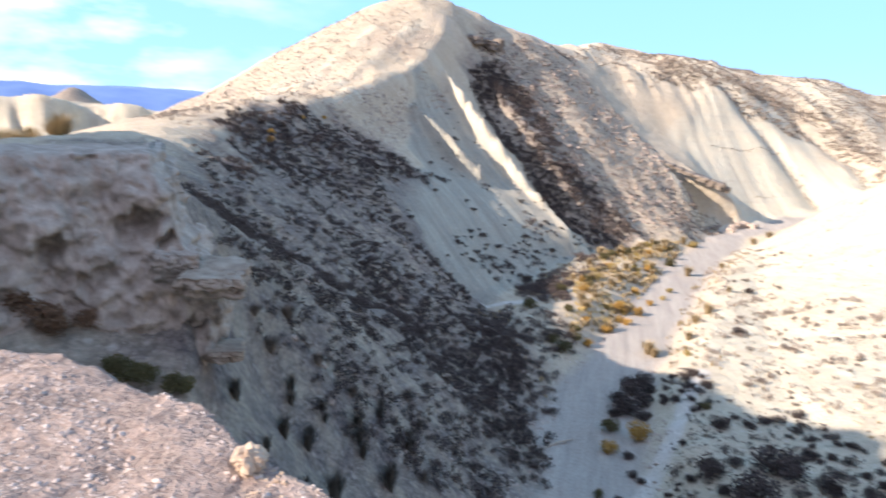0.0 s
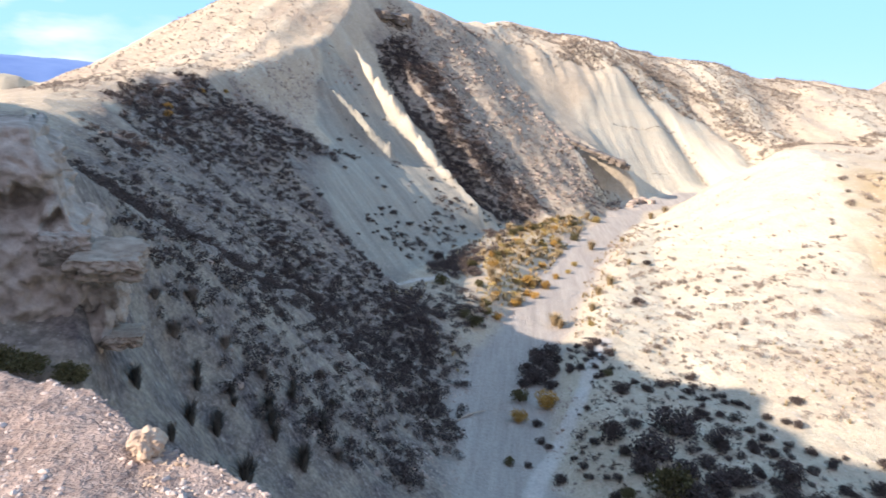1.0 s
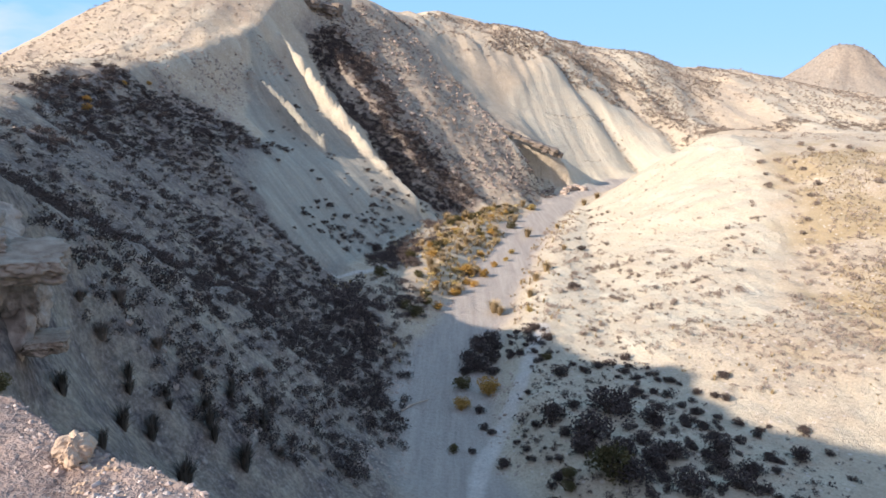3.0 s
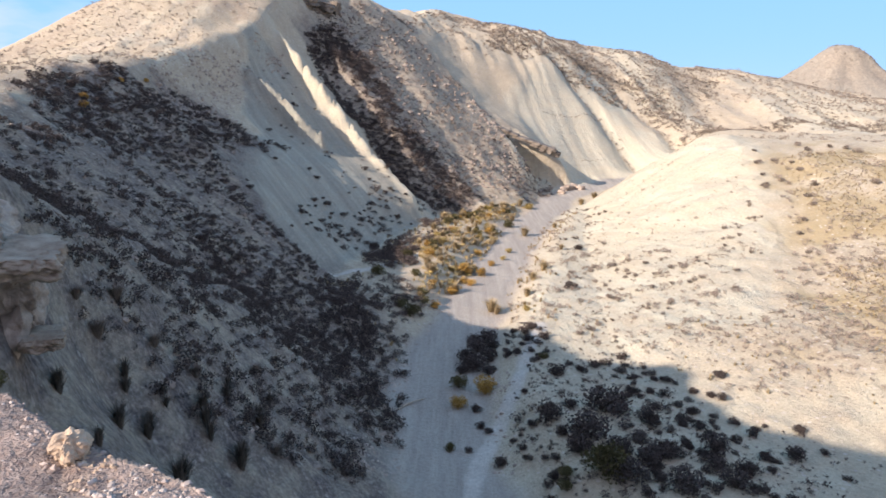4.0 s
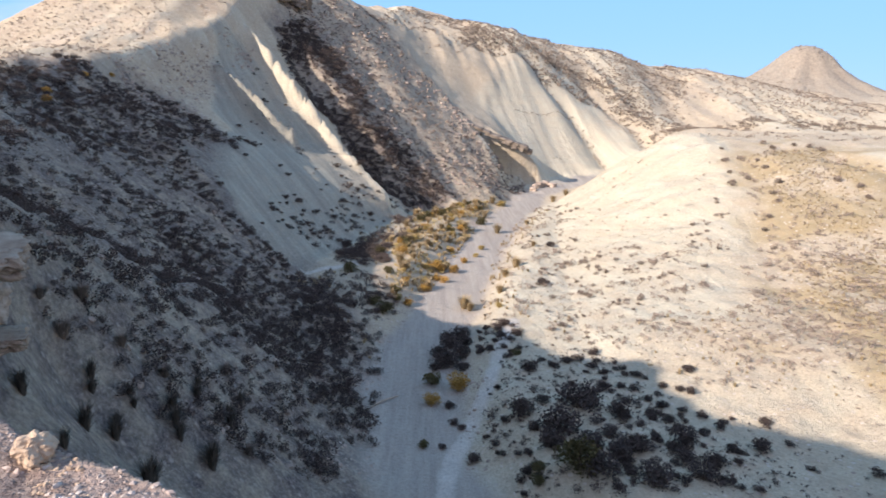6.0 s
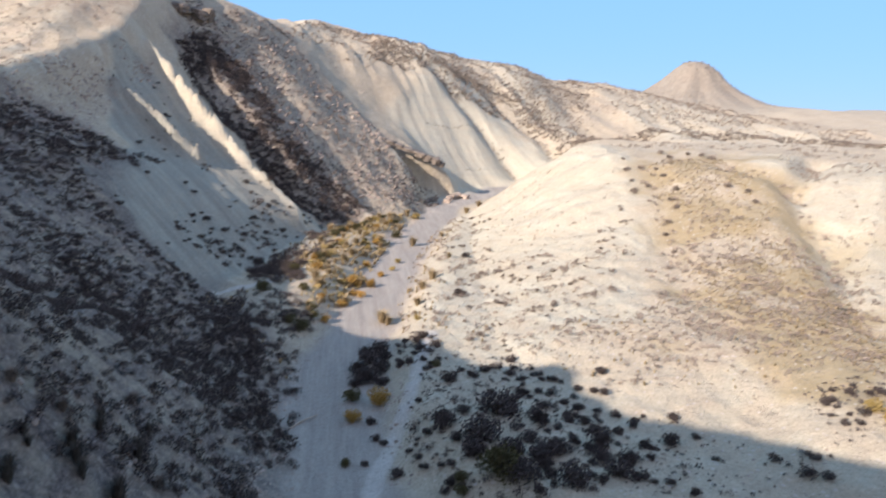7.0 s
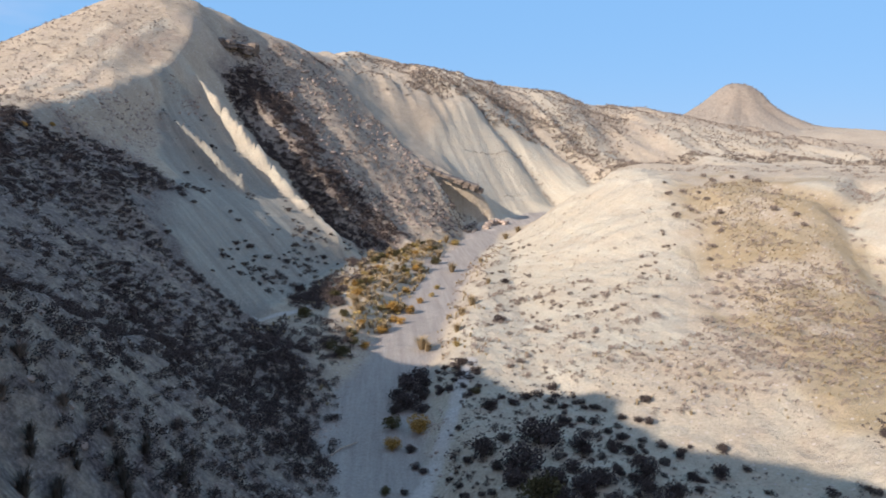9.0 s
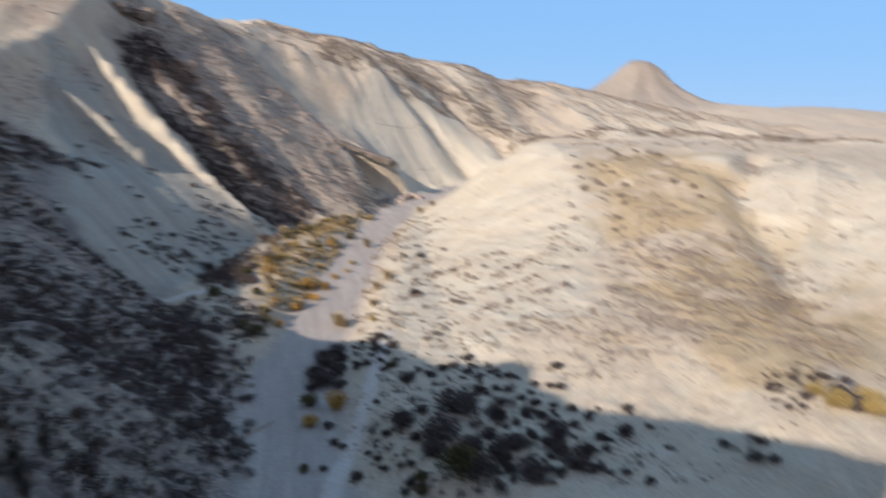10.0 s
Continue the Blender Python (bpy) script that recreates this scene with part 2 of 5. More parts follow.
simple("dry_wood", (0.36, 0.29, 0.21), (0.50, 0.43, 0.34), 6.0, 0.9, 0.5, 0.02)


# ---- the lie of the land: crest and foot lines in metres, the stream bed at 0 ----
# crest of the near ridge, rising to the summit
near_ridge = [(-13.1, 16.4, 18.9), (-21.7, 27.4, 18.6), (-31.6, 41.3, 18.1), (-34.7, 51.4, 19.1), (-37.6, 64.9, 20.3), (-38.2, 69.2, 21.2), (-38.2, 83.7, 21.8), (-37.8, 96.9, 24.5), (-35.3, 112.6, 28.7), (-34.6, 126.4, 36.1), (-35.5, 133.4, 40.9), (-36.6, 140.3, 45.3)]
# shoulder just below the crest
ridge_shoulder = [(-31.3, 50, 16.6), (-34.2, 63.5, 17.8), (-34.8, 67.8, 18.7), (-34.8, 82.3, 18.9), (-34.4, 95.5, 21.2), (-31.9, 111.2, 25.2), (-31.2, 125, 32.6), (-32.1, 132, 37.4)]
# long back of the main hill, falling to the west
summit_back = [(-36.6, 140.3, 45.3), (-45.1, 138.9, 46.5), (-53.2, 131.7, 43.8), (-59.2, 122.4, 37.7), (-65.5, 107.7, 28.0), (-68.5, 93.6, 21.8), (-70.5, 79.1, 16.7), (-73.5, 61.7, 15)]
# spur of the main hill down to the stream bed
spur = [(-36.6, 140.3, 45.3), (-31.2, 146.7, 43.5), (-26.1, 152.8, 41.5), (-17.9, 157, 38.8), (-9.5, 151.7, 28.8), (1, 146, 19.2), (9.6, 140.7, 13.6), (19.7, 136.6, 9.1)]
# foot of the rubble slope and the spur cliff
spur_foot = [(-1.4, 101, 1.6), (6.5, 106.8, 1.6), (13.6, 111.2, 1.5), (19.3, 124.5, 1.8), (24, 131.8, 2)]
# foot of the pale face
face_foot = [(-12.9, 64.7, 2.2), (-10.6, 75.3, 2.2), (-6.3, 89.8, 2), (-1.4, 101, 1.6)]
# dark gully right of the pale face
gully = [(-1.4, 101, 1.8), (-5.3, 104.9, 6.4), (-10.0, 111.5, 13.0), (-16.1, 119.9, 19.8), (-23.9, 131.9, 28.0), (-31.0, 140.6, 38.2)]
# lit rib along the pale face
rib = [(-3.6, 94.6, 2.4), (-6.0, 93.9, 5.0), (-11.0, 98.2, 10.4), (-16.5, 103.8, 16.1), (-23.8, 110.6, 22.4), (-31.8, 118.8, 30.2)]
# foot of the scrub slope along the stream bed
slope_foot = [(-12.9, 64.7, 2.2), (-9.7, 56.2, 1.5), (-8.2, 49.8, 1.1), (-5.3, 41.7, 0.8), (-4.2, 35.8, 0.7), (-4.2, 29.7, 0.9), (-2.5, 23.9, 1)]
# slope below the outcrop
yucca_slope = [(-10.9, 16.8, 12.6), (-11.2, 19, 10.6), (-8.6, 18.6, 7.4), (-6.1, 21.1, 4), (-9.6, 12.8, 13.4), (-9.7, 10.1, 14.6)]
# terrace behind the outcrop
terrace = [(-12.6, 15, 19), (-13.6, 11.8, 19), (-26.4, 23, 18.4), (-31.3, 32.4, 18.2), (-15.6, 9, 19), (-30.3, 17.5, 18.6), (-45.6, 30.8, 17), (-43.2, 41.7, 17.2), (-20.5, 16, 18.7), (-20.5, 21.9, 18.6), (-23.8, 10.6, 18.9), (-44.1, 23.5, 17.6), (-63, 49.3, 14)]
# brink of the gravel ledge of the lookout
lookout_edge = [(-6.8, 1.8, 18.5), (-5, 3.1, 18.45), (-3.8, 3.4, 18.4), (-2.3, 2.9, 18.4), (-1.8, 2.6, 18.38), (-1.4, 2.4, 18.38), (-0.8, 2.1, 18.35), (0, 1.8, 18.3), (1, 1.7, 18.3), (2.6, 1.5, 18.3), (5, 0, 18.2), (5.2, -3, 18)]
# foot of the drop under the lookout
below_edge = [(-7.6, 4, 15.8), (-5.8, 4.6, 15), (-4.4, 4.5, 15), (-3.4, 4.2, 15), (-2.2, 3.8, 15), (-1.3, 3.6, 15), (0, 3.6, 14.6), (1.9, 3.3, 14.6), (4.5, 2.6, 14.6), (8, 0, 14)]
# slope under the lookout
hill_toe = [(-7.7, 6.4, 14.6), (-6.7, 7.4, 13.6), (-5, 8.7, 12), (-1.7, 9.8, 9), (2.6, 9.7, 8.5), (7.1, 8.4, 8), (13.2, 4.8, 7.5), (17.7, -3.1, 8), (-2.6, 18.8, 2.8), (3.7, 17.6, 2), (11.5, 16.4, 2), (20.8, 12, 2.5)]
# top of the lookout hill
lookout = [(0, 0, 18.36), (-1, -2, 18.4), (3, -3, 18.3), (-4, 1, 18.45), (-8, -4, 18.7), (0, -15, 18.5), (-12, 4, 18.8), (-20, 8, 19.2), (10, -12, 17.5), (-20, -15, 19.5), (20, -30, 14), (0, -40, 17)]
# stream bed
stream = [(60, -20, -1), (35, 2, -0.5), (18, 14, -0.2), (8, 21, -0.1), (2, 26, 0), (0, 32, 0), (-0.6, 40, 0.05), (-0.3, 48, 0.1), (1.6, 57, 0.15), (4.5, 70, 0.3), (7.6, 85, 0.5), (12, 100, 0.8), (16.5, 113, 1), (21, 126, 1.2), (28, 136, 1.6), (36, 145, 2.6)]
# scrub flat right of the stream bed
flat = [(3, 30.9, 0.25), (6.3, 35.5, 0.5), (11.6, 31.9, 1.2), (18, 31.2, 1.8), (24.7, 32.7, 2.2), (26.1, 24.8, 2.9), (31.1, 21.8, 4), (9.6, 45, 0.9)]
# foot of the right hill along the stream
right_foot = [(9.7, 46.7, 1.1), (9.4, 57.6, 0.9), (12.9, 74.5, 1), (15.9, 88.6, 1.1), (19.9, 103.1, 1.3), (21.9, 115.9, 1.4)]
# crest of the right hill and its nose
right_crest = [(28, 117.7, 4.1), (34.2, 109.8, 10.3), (37.5, 102.4, 14.5), (39.4, 100.6, 15.5), (37.5, 85.1, 12.8), (33.7, 74.7, 9.6), (29.1, 63.6, 6.8), (20.2, 53.3, 3.8), (14.7, 46.4, 2.6)]
# behind the right hill
right_back = [(37.4, 122.4, 4), (49.6, 111.5, 14), (50.6, 125.2, 12.2), (57.4, 138.6, 12.2), (61, 137, 13), (70.1, 143.8, 13.6), (65, 112.6, 14.2), (50.1, 141.4, 6.5), (86.2, 110.3, 14), (99, 99, 13.8), (31.9, 128.1, 2.2)]
# brink of the grassy mesa
mesa_brink = [(42.2, 98.3, 14.8), (43.5, 96.7, 14.4), (43.4, 82.3, 13.3), (49.3, 75.3, 13.4), (56.6, 72.5, 14.2), (64.4, 71.2, 14.6), (63.1, 58.4, 13.2), (71.3, 48.1, 13.2)]
# far edge of the mesa
mesa_far = [(56.4, 155, 12.5), (62.3, 158.2, 13.8), (90.8, 178.2, 14.1), (119, 179.1, 14.4), (135, 160.9, 14.5), (146.3, 136.4, 14.8), (152.6, 95.4, 14.3)]
# grassy slope and side gully right of the nose
grass_slope = [(34.8, 64.2, 8), (28.9, 46.8, 5.3), (28.2, 40.1, 4.5), (29.6, 43.9, 4.5), (31, 33.3, 4.1), (30.6, 28.8, 3.9), (44.8, 44.3, 5.7), (49.9, 56, 7.6), (34.5, 28.9, 2.7), (27.1, 53.6, 4.5)]
# foot of the far white face
white_foot = [(26.6, 143.6, 2.3), (34.2, 148.1, 3.2), (42, 154.4, 4), (55.7, 162.7, 9.5)]
# top of the far white face
white_top = [(11, 157.6, 17.2), (16.5, 171.2, 24.5), (25, 180.3, 28.6), (33.9, 182.9, 25.2), (45.5, 182.4, 18.7), (57.1, 181.2, 14.7)]
# crest of the far hills
skyline = [(-46.8, 220.1, 41.7), (-23, 218.8, 43.9), (-15.3, 218.5, 45.3), (-9.6, 218.8, 46.1), (-4.6, 220, 45.5), (1.9, 222, 43.9), (11.7, 223.7, 41.6), (36.3, 229.1, 38.7), (60.5, 237.4, 36.3), (78.4, 242.7, 32.5), (103.5, 265.5, 33.0), (128.7, 279.8, 27.4), (160, 288.6, 22.9), (199.8, 275.1, 20)]
# low ground behind the hills
behind = [(-60, 290, 5), (0, 310, 5), (60, 340, 8), (-70, 210, 8), (-110, 140, 6), (-130, 60, 8), (150, 60, 10), (130, 0, 6), (200, 150, 10), (100, -60, 0), (-60, -80, 8), (40, -90, 4), (0, -250, 5), (250, -100, 5), (-250, -60, 8), (-250, 200, 8), (150, 420, 9), (300, 250, 10), (0, 600, 5)]
CRESTS = [near_ridge, ridge_shoulder, summit_back, spur, spur_foot, face_foot, gully, rib, slope_foot, lookout_edge, below_edge, stream, right_foot, right_crest, mesa_brink, mesa_far, white_foot, white_top, skyline]
SPOTS = [yucca_slope, terrace, hill_toe, lookout, flat, right_back, grass_slope, behind]



def along(line, share=0.045, least=1.6):
    """Points along a crest or foot line, denser near the lookout."""
    pts = []
    for a, b in zip(line, line[1:]):
        step = max(least, share * math.hypot(a[0], a[1]))
        n = max(1, int(math.dist(a[:2], b[:2]) / step + 0.5))
        pts += [[a[i] + (b[i] - a[i]) * k / n for i in range(3)] for k in range(n)]
    return pts + [list(line[-1])]


class Land:
    """A surface strung over the crest and foot lines."""

    def __init__(self, lines, spots):
        seen, pts = set(), []
        for p in [p for line in lines for p in along(line)] + [p for group in spots for p in group]:
            key = (round(p[0] * 2), round(p[1] * 2))
            if key not in seen:
                seen.add(key)
                pts.append(p)
        self.c = np.array(pts, float)
        n = len(pts)
        d = np.hypot(self.c[:, None, 0] - self.c[None, :, 0], self.c[:, None, 1] - self.c[None, :, 1])
        m = np.zeros((n + 1, n + 1))
        # a little give for neighbouring lines that disagree
        m[:n, :n] = -d - np.eye(n) * 0.25
        m[n, :n] = m[:n, n] = 1
        self.w = np.linalg.solve(m, np.append(self.c[:, 2], 0))

    def __call__(self, x, y):
        z = np.full(x.shape, self.w[-1])
        for s in range(0, len(x), 40000):
            q = slice(s, s + 40000)
            d = np.hypot(x[q, None] - self.c[None, :, 0], y[q, None] - self.c[None, :, 1])
            z[q] -= d @ self.w[:-1]
        return z


def lattice(ix, iy, seed):
    h = (ix * 374761393 + iy * 668265263 + seed * 974634777) & 0xFFFFFFFF
    h = ((h ^ (h >> 13)) * 1274126177) & 0xFFFFFFFF
    return ((h ^ (h >> 16)) & 0xFFFF) / 65535.0 * 2 - 1


def vnoise(x, y, seed=0):
    ix, iy = np.floor(x).astype(np.int64), np.floor(y).astype(np.int64)
    fx, fy = x - ix, y - iy
    fx, fy = fx * fx * fx * (fx * (fx * 6 - 15) + 10), fy * fy * fy * (fy * (fy * 6 - 15) + 10)
    a, b, c, d = lattice(ix, iy, seed), lattice(ix + 1, iy, seed), lattice(ix, iy + 1, seed), lattice(ix + 1, iy + 1, seed)
    return (a + (b - a) * fx) * (1 - fy) + (c + (d - c) * fx) * fy


def fbm(x, y, size, octaves=4, seed=0, gain=0.5):
    z, amp = np.zeros_like(x), 1.0
    for k in range(octaves):
        z += amp * vnoise(x / size + 17.3 * k, y / size - 9.1 * k, seed + k)
        amp, size = amp * gain, size / 2.03
    return z


def near_line(x, y, line):
    """Distance in plan to a line, and the height of the line there."""
    best, hz = np.full(x.shape, 1e9), np.zeros(x.shape)
    for a, b in zip(line, line[1:]):
        vx, vy = b[0] - a[0], b[1] - a[1]
        k = np.clip(((x - a[0]) * vx + (y - a[1]) * vy) / (vx * vx + vy * vy), 0, 1)
        d = np.hypot(x - a[0] - k * vx, y - a[1] - k * vy)
        hz = np.where(d < best, a[2] + k * (b[2] - a[2]), hz)
        best = np.minimum(best, d)
    return best, hz


def ramp(v, a, b):
    t = np.clip((v - a) / (b - a), 0, 1)
    return t * t * (3 - 2 * t)


def inside(x, y, poly, soft):
    """1 inside a plan outline, falling to 0 over the soft margin outside it."""
    n, odd = len(poly), np.zeros(x.shape, bool)
    for i in range(n):
        (xa, ya), (xb, yb) = poly[i], poly[(i + 1) % n]
        cross = (ya > y) != (yb > y)
        odd ^= cross & (x < (xb - xa) * (y - ya) / (yb - ya + 1e-9) + xa)
    d, _ = near_line(x, y, [(p[0], p[1], 0) for p in poly + poly[:1]])
    return np.where(odd, 1.0, 1 - ramp(d, 0, soft))


def flutes(s, v, size, seed):
    """Runnels that follow the fall of a slope: s runs across it, v down it."""
    return 1 - 2 * np.abs(vnoise(s / size + 0.10 * vnoise(s / size, v / (size * 5), seed + 3), v / (size * 14), seed)) - 0.35 * np.abs(vnoise(s / size * 2.7, v / (size * 12), seed + 1))


land = Land(CRESTS, SPOTS)
PALE_FACE = [(-36, 112), (-31.5, 116), (-17, 104), (-4, 97), (-12.5, 65), (-20, 64.6), (-26, 71), (-25, 83), (-30, 97)]
WHITE_FACE = [(26, 183), (37.5, 189), (47, 172), (53, 157), (41.5, 153), (26, 139), (14.5, 156), (19.5, 169)]
RIGHT_HILL = [(9.6, 46.7), (9.4, 57.5), (15.5, 86), (21.5, 114), (37, 101), (40, 99), (37.7, 85), (31, 71), (30, 64), (21, 50.6), (14, 44.3)]
RUBBLE = [(-1.4, 99.5), (15, 120), (20.3, 130), (19.5, 136), (9.6, 141), (-13, 161), (-25, 153), (-31, 135), (-21.5, 131), (-10, 114)]
GRASS = [(43, 82), (46.7, 88), (54, 84), (50, 72), (47.8, 67), (47, 57), (43.5, 46.7), (41, 37), (34, 33), (31, 35), (31.5, 45), (33, 54), (36.5, 66), (38.5, 70)]
SOIL_STRIP = [(-10.2, 14.4), (-11.5, 19), (-12.5, 20.5), (-10.5, 24), (-8.5, 26.5), (-4, 31), (-3.0, 24), (-4, 14), (-7, 11)]
CHUTE_FACE = [(8.0, 140), (12.2, 130), (14.9, 122.7), (22, 128), (25, 134), (22, 137.6), (15, 138.2)]
FACE_BLOCK = [(-46, 136), (-31, 130), (-26, 122.5), (-18, 114.5), (-12, 108), (-6.5, 102), (-2.5, 97), (-12.5, 65), (-20, 64.6), (-27, 71), (-30, 78), (-46, 84)]
SHORT_RIB = [(-32.6, 103.4, 0), (-26.6, 100.8, 0), (-23.5, 97.8, 0), (-20.1, 96.6, 0)]
CREST_STRIPE = [(-35.4, 114, 0), (-37.6, 105.7, 0), (-39.2, 96.9, 0), (-39.4, 83, 0)]
BACK_RIB = [(-47, 122, 0), (-48.6, 111.4, 0), (-49.8, 100.7, 0), (-42.6, 72.2, 0), (-39, 62, 0)]
LOW_RIB = [(-40, 128, 0), (-42, 116, 0), (-43.5, 104, 0), (-43, 92, 0)]
SCRUB_SLOPE = [(-3.4, 29.6), (-5, 40), (-8.6, 49.5), (-12.7, 63), (-20, 64.6), (-26, 71), (-26.7, 84), (-33.4, 85), (-37, 80), (-36.8, 59), (-29.5, 43), (-24, 32), (-17, 22.5), (-12.8, 20), (-10.5, 21.5), (-6.4, 24.5)]
WEST_SIDE = [(-38, 116), (-38, 95), (-38, 80), (-38, 58), (-32, 42), (-62, 72), (-78, 84), (-68, 104), (-60, 126), (-45, 142), (-36, 146)]
DENSE = [(-19, 63), (-12.5, 62.4), (-5.9, 46.7), (-4.1, 32.6), (-7.6, 29.2), (-12.7, 28.9), (-15.0, 27.3), (-17, 45)]
NEAR_DARK = [(-13.5, 19), (-17.5, 25), (-21, 33), (-18, 40), (-14.5, 33), (-12.6, 24)]
MESA_FLANK = [(54, 68), (60, 86), (72, 80), (63, 58), (50, 44), (44, 46), (48, 57)]

SIDE_GULLIES = [[(66, 83, 0), (60, 76, 0), (53.6, 70, 0), (50, 63, 0), (48, 56, 0), (45, 49, 0), (40, 42, 0)], [(51, 80, 0), (53, 74, 0), (53.6, 70, 0)], [(41, 84, 0), (37, 72, 0), (33.5, 62, 0), (31, 53, 0), (28.5, 43, 0)]]
# outline of the shaded flat, coloured lighter to make up for weak skylight
BRIGHTENED_FLAT = [(5.9, 53), (9.9, 46), (16, 40), (26, 36), (40, 36), (40, 24), (20, 24), (5, 26), (4, 39)]
TAN_SIDE = [(-4, 170), (14, 168), (22, 182), (10, 212), (-18, 212), (-12, 182)]
FACE_GULLIES = [[(26, 186, 0), (29, 179, 0), (35, 173, 0), (40.3, 165, 0), (42.8, 156, 0)], [(43, 192, 0), (47, 186, 0), (53.5, 175, 0), (54.5, 160, 0)]]
BED_ROWS = [[(20.5, 162.1, 0), (26.5, 165.0, 0), (35.4, 170.8, 0)], [(28.8, 152.3, 0), (35.1, 155.7, 0)]]
TRACK = [(7.2, 51, 0), (6.5, 47.7, 0), (4.4, 40.5, 0), (2.9, 34.8, 0), (1.9, 30.7, 0), (1.6, 26, 0)]
TRAIL = [(-12, 63.5, 0), (-9, 65.5, 0), (-6.5, 68.5, 0), (-4.5, 73, 0)]


def height(x, y):
    r = np.hypot(x, y)
    z = land(x, y)
    plain = 9 + 5 * fbm(x, y, 160, 4, 50) + 2.2 * fbm(x, y, 60, 3, 54)
    z = z + (plain - z) * ramp(r, 330, 470)
    # an added ridge out of view, shaped to cast the shadow edge on the flat
    side, back = 0.4695 * x - 0.8829 * y, 0.8829 * x + 0.4695 * y
    shade_ridge = np.interp(side, SHADE_RIDGE_AT, SHADE_RIDGE) - 1.0 * np.abs(back + 80)
    z = np.maximum(z, shade_ridge)
    # the ragged brink of the ledge and the drop below it
    az = np.degrees(np.arctan2(x, y))
    brink = np.interp(az, BRINK_AT, BRINK) + 0.16 * fbm(x, y, 0.7, 3, 40)
    drop = r - brink
    below = np.maximum(18.38 - 3.2 * drop, 15.4 - 0.2 * (drop - 1.0))
    z = np.where((drop > 0) & (r < np.where(az < -36.8, 20.4, 16)) & (az > -64), np.minimum(z, below), z)
    z = np.where(drop <= 0, z + (18.38 - z) * (1 - ramp(r, 7, 14)), z)
    # the terrace lies level behind the outcrop
    shelf = ramp(r, 17, 18.5) * (1 - ramp(r, 48, 60)) * (1 - ramp(az, -38.2, -36.5)) * ramp(az, -80, -72)
    z = z - shelf * np.maximum(z - (18.95 - 0.012 * (r - 19)), 0)
    # right of the outcrop the bench is trimmed to fit the camera's sight lines
    cap = 20 + r * np.interp(az, BENCH_AT, BENCH)
    z = z - (1 - ramp(r, 38, 50)) * ramp(r, 17, 19) * ramp(az, -39.4, -38.8) * np.maximum(z - cap, 0)
    # soil apron at the foot of the outcrop
    apron = 15.6 - 0.72 * np.maximum(17.3 - r, 0) + 0.12 * fbm(x, y, 1.5, 3, 44)
    z = np.where((r > 9) & (r < 17.6) & (drop > 1.5) & (az > -75) & (az < -33.5), np.maximum(z, apron - 3.0 * ramp(az, -37.5, -33.5) - 3.0 * (1 - ramp(az, -72, -66))), z)
    # far butte, the hills round it and the low hills in the west
    for cx, cy, top, wide, power, seed in BUTTES:
        d = np.hypot(x - cx, y - cy) * (1 + 0.10 * fbm(x, y, wide * 0.5, 3, seed))
        z = np.maximum(z, np.minimum(z + (top - z) * np.exp(-(d / wide) ** power), top - 3.5 if power < 1.4 else top))
    # a fluted pale ridge beyond the terrace
    over = r - 150 - 7 * vnoise(az * 0.35, az * 0, 62)
    top = np.interp(az, [-75, -60, -49, -46.5, -44, -41, -39.5, -37.5, -36], [10, 23.4, 23.2, 23.4, 22.5, 22.8, 22.0, 19.5, 8])
    z = np.maximum(z, np.where((az > -74) & (az < -36), top - 0.55 * np.abs(over) - 2.4 * ramp(np.abs(over), 0.5, 7) * (np.abs(vnoise(az * 0.75 + 0.02 * over, az * 0, 63)) + 0.8 * np.abs(vnoise(az * 1.9 + 0.01 * over, az * 0, 64))), -50))
    ring = np.arctan2(x - 267, y - 481)
    out = np.hypot(x - 267, y - 481) * (1 + 0.07 * vnoise(ring * 2, ring * 0, 35) + 0.03 * vnoise(ring * 6, ring * 0, 36))
    z = np.maximum(z, 61.9 - np.interp(out, [0, 4, 8, 14, 22, 33, 48, 62, 90, 140], [0, 0.3, 1.3, 5, 13, 21.5, 29, 33.5, 40, 60]))
    z = z - (2.6 * np.abs(vnoise(ring * 5.0, r * 0.004, 33)) + 1.6 * np.abs(vnoise(ring * 14.0, r * 0.006, 34))) * np.exp(-(np.hypot(x - 267, y - 481) / 75.0) ** 2) * ramp(np.hypot(x - 267, y - 481), 8, 26)
    bed, bed_z = near_line(x, y, stream)
    # the flat gravelly bed with a low bank
    w_bed = 1 - ramp(bed + 0.5 * vnoise(x / 5, y / 5, 45), 2.3, 7.0) * (0.55 + 0.45 * ramp(bed, 2.6, 4.2))
    w_bed = np.where(bed < 7.5, w_bed, 0) * (1 - ramp(bed, 6.5, 7.5))
    z = z + (bed_z - z) * w_bed * (r < 300)
    rough = (1 - w_bed) * (1 - 0.55 * inside(x, y, PALE_FACE, 3.0)) * (1 - 0.7 * inside(x, y, WHITE_FACE, 4.0))
    rough = rough * ramp(np.abs(back + 80), 5, 16)
    near = ramp(r, 5.5, 10)
    steep = ramp(z - bed_z, 1.0, 6.0)
    z = z + rough * near * (0.28 * fbm(x, y, 7.0, 5, 1) * (0.35 + 0.65 * steep) + 0.09 * fbm(x, y, 1.2, 3, 9))
    z = z + rough * near * steep * (1 - ramp(r, 250, 420)) * 0.5 * fbm(x, y, 16.0, 3, 30)
    p = inside(x, y, PALE_FACE, 3.0)
    z = z + p * 0.22 * flutes(0.7 * x + 0.71 * y, 0.71 * x - 0.7 * y, 5.0, 60) + p * 0.20 * flutes(0.7 * x + 0.71 * y, 0.71 * x - 0.7 * y, 2.0, 61)
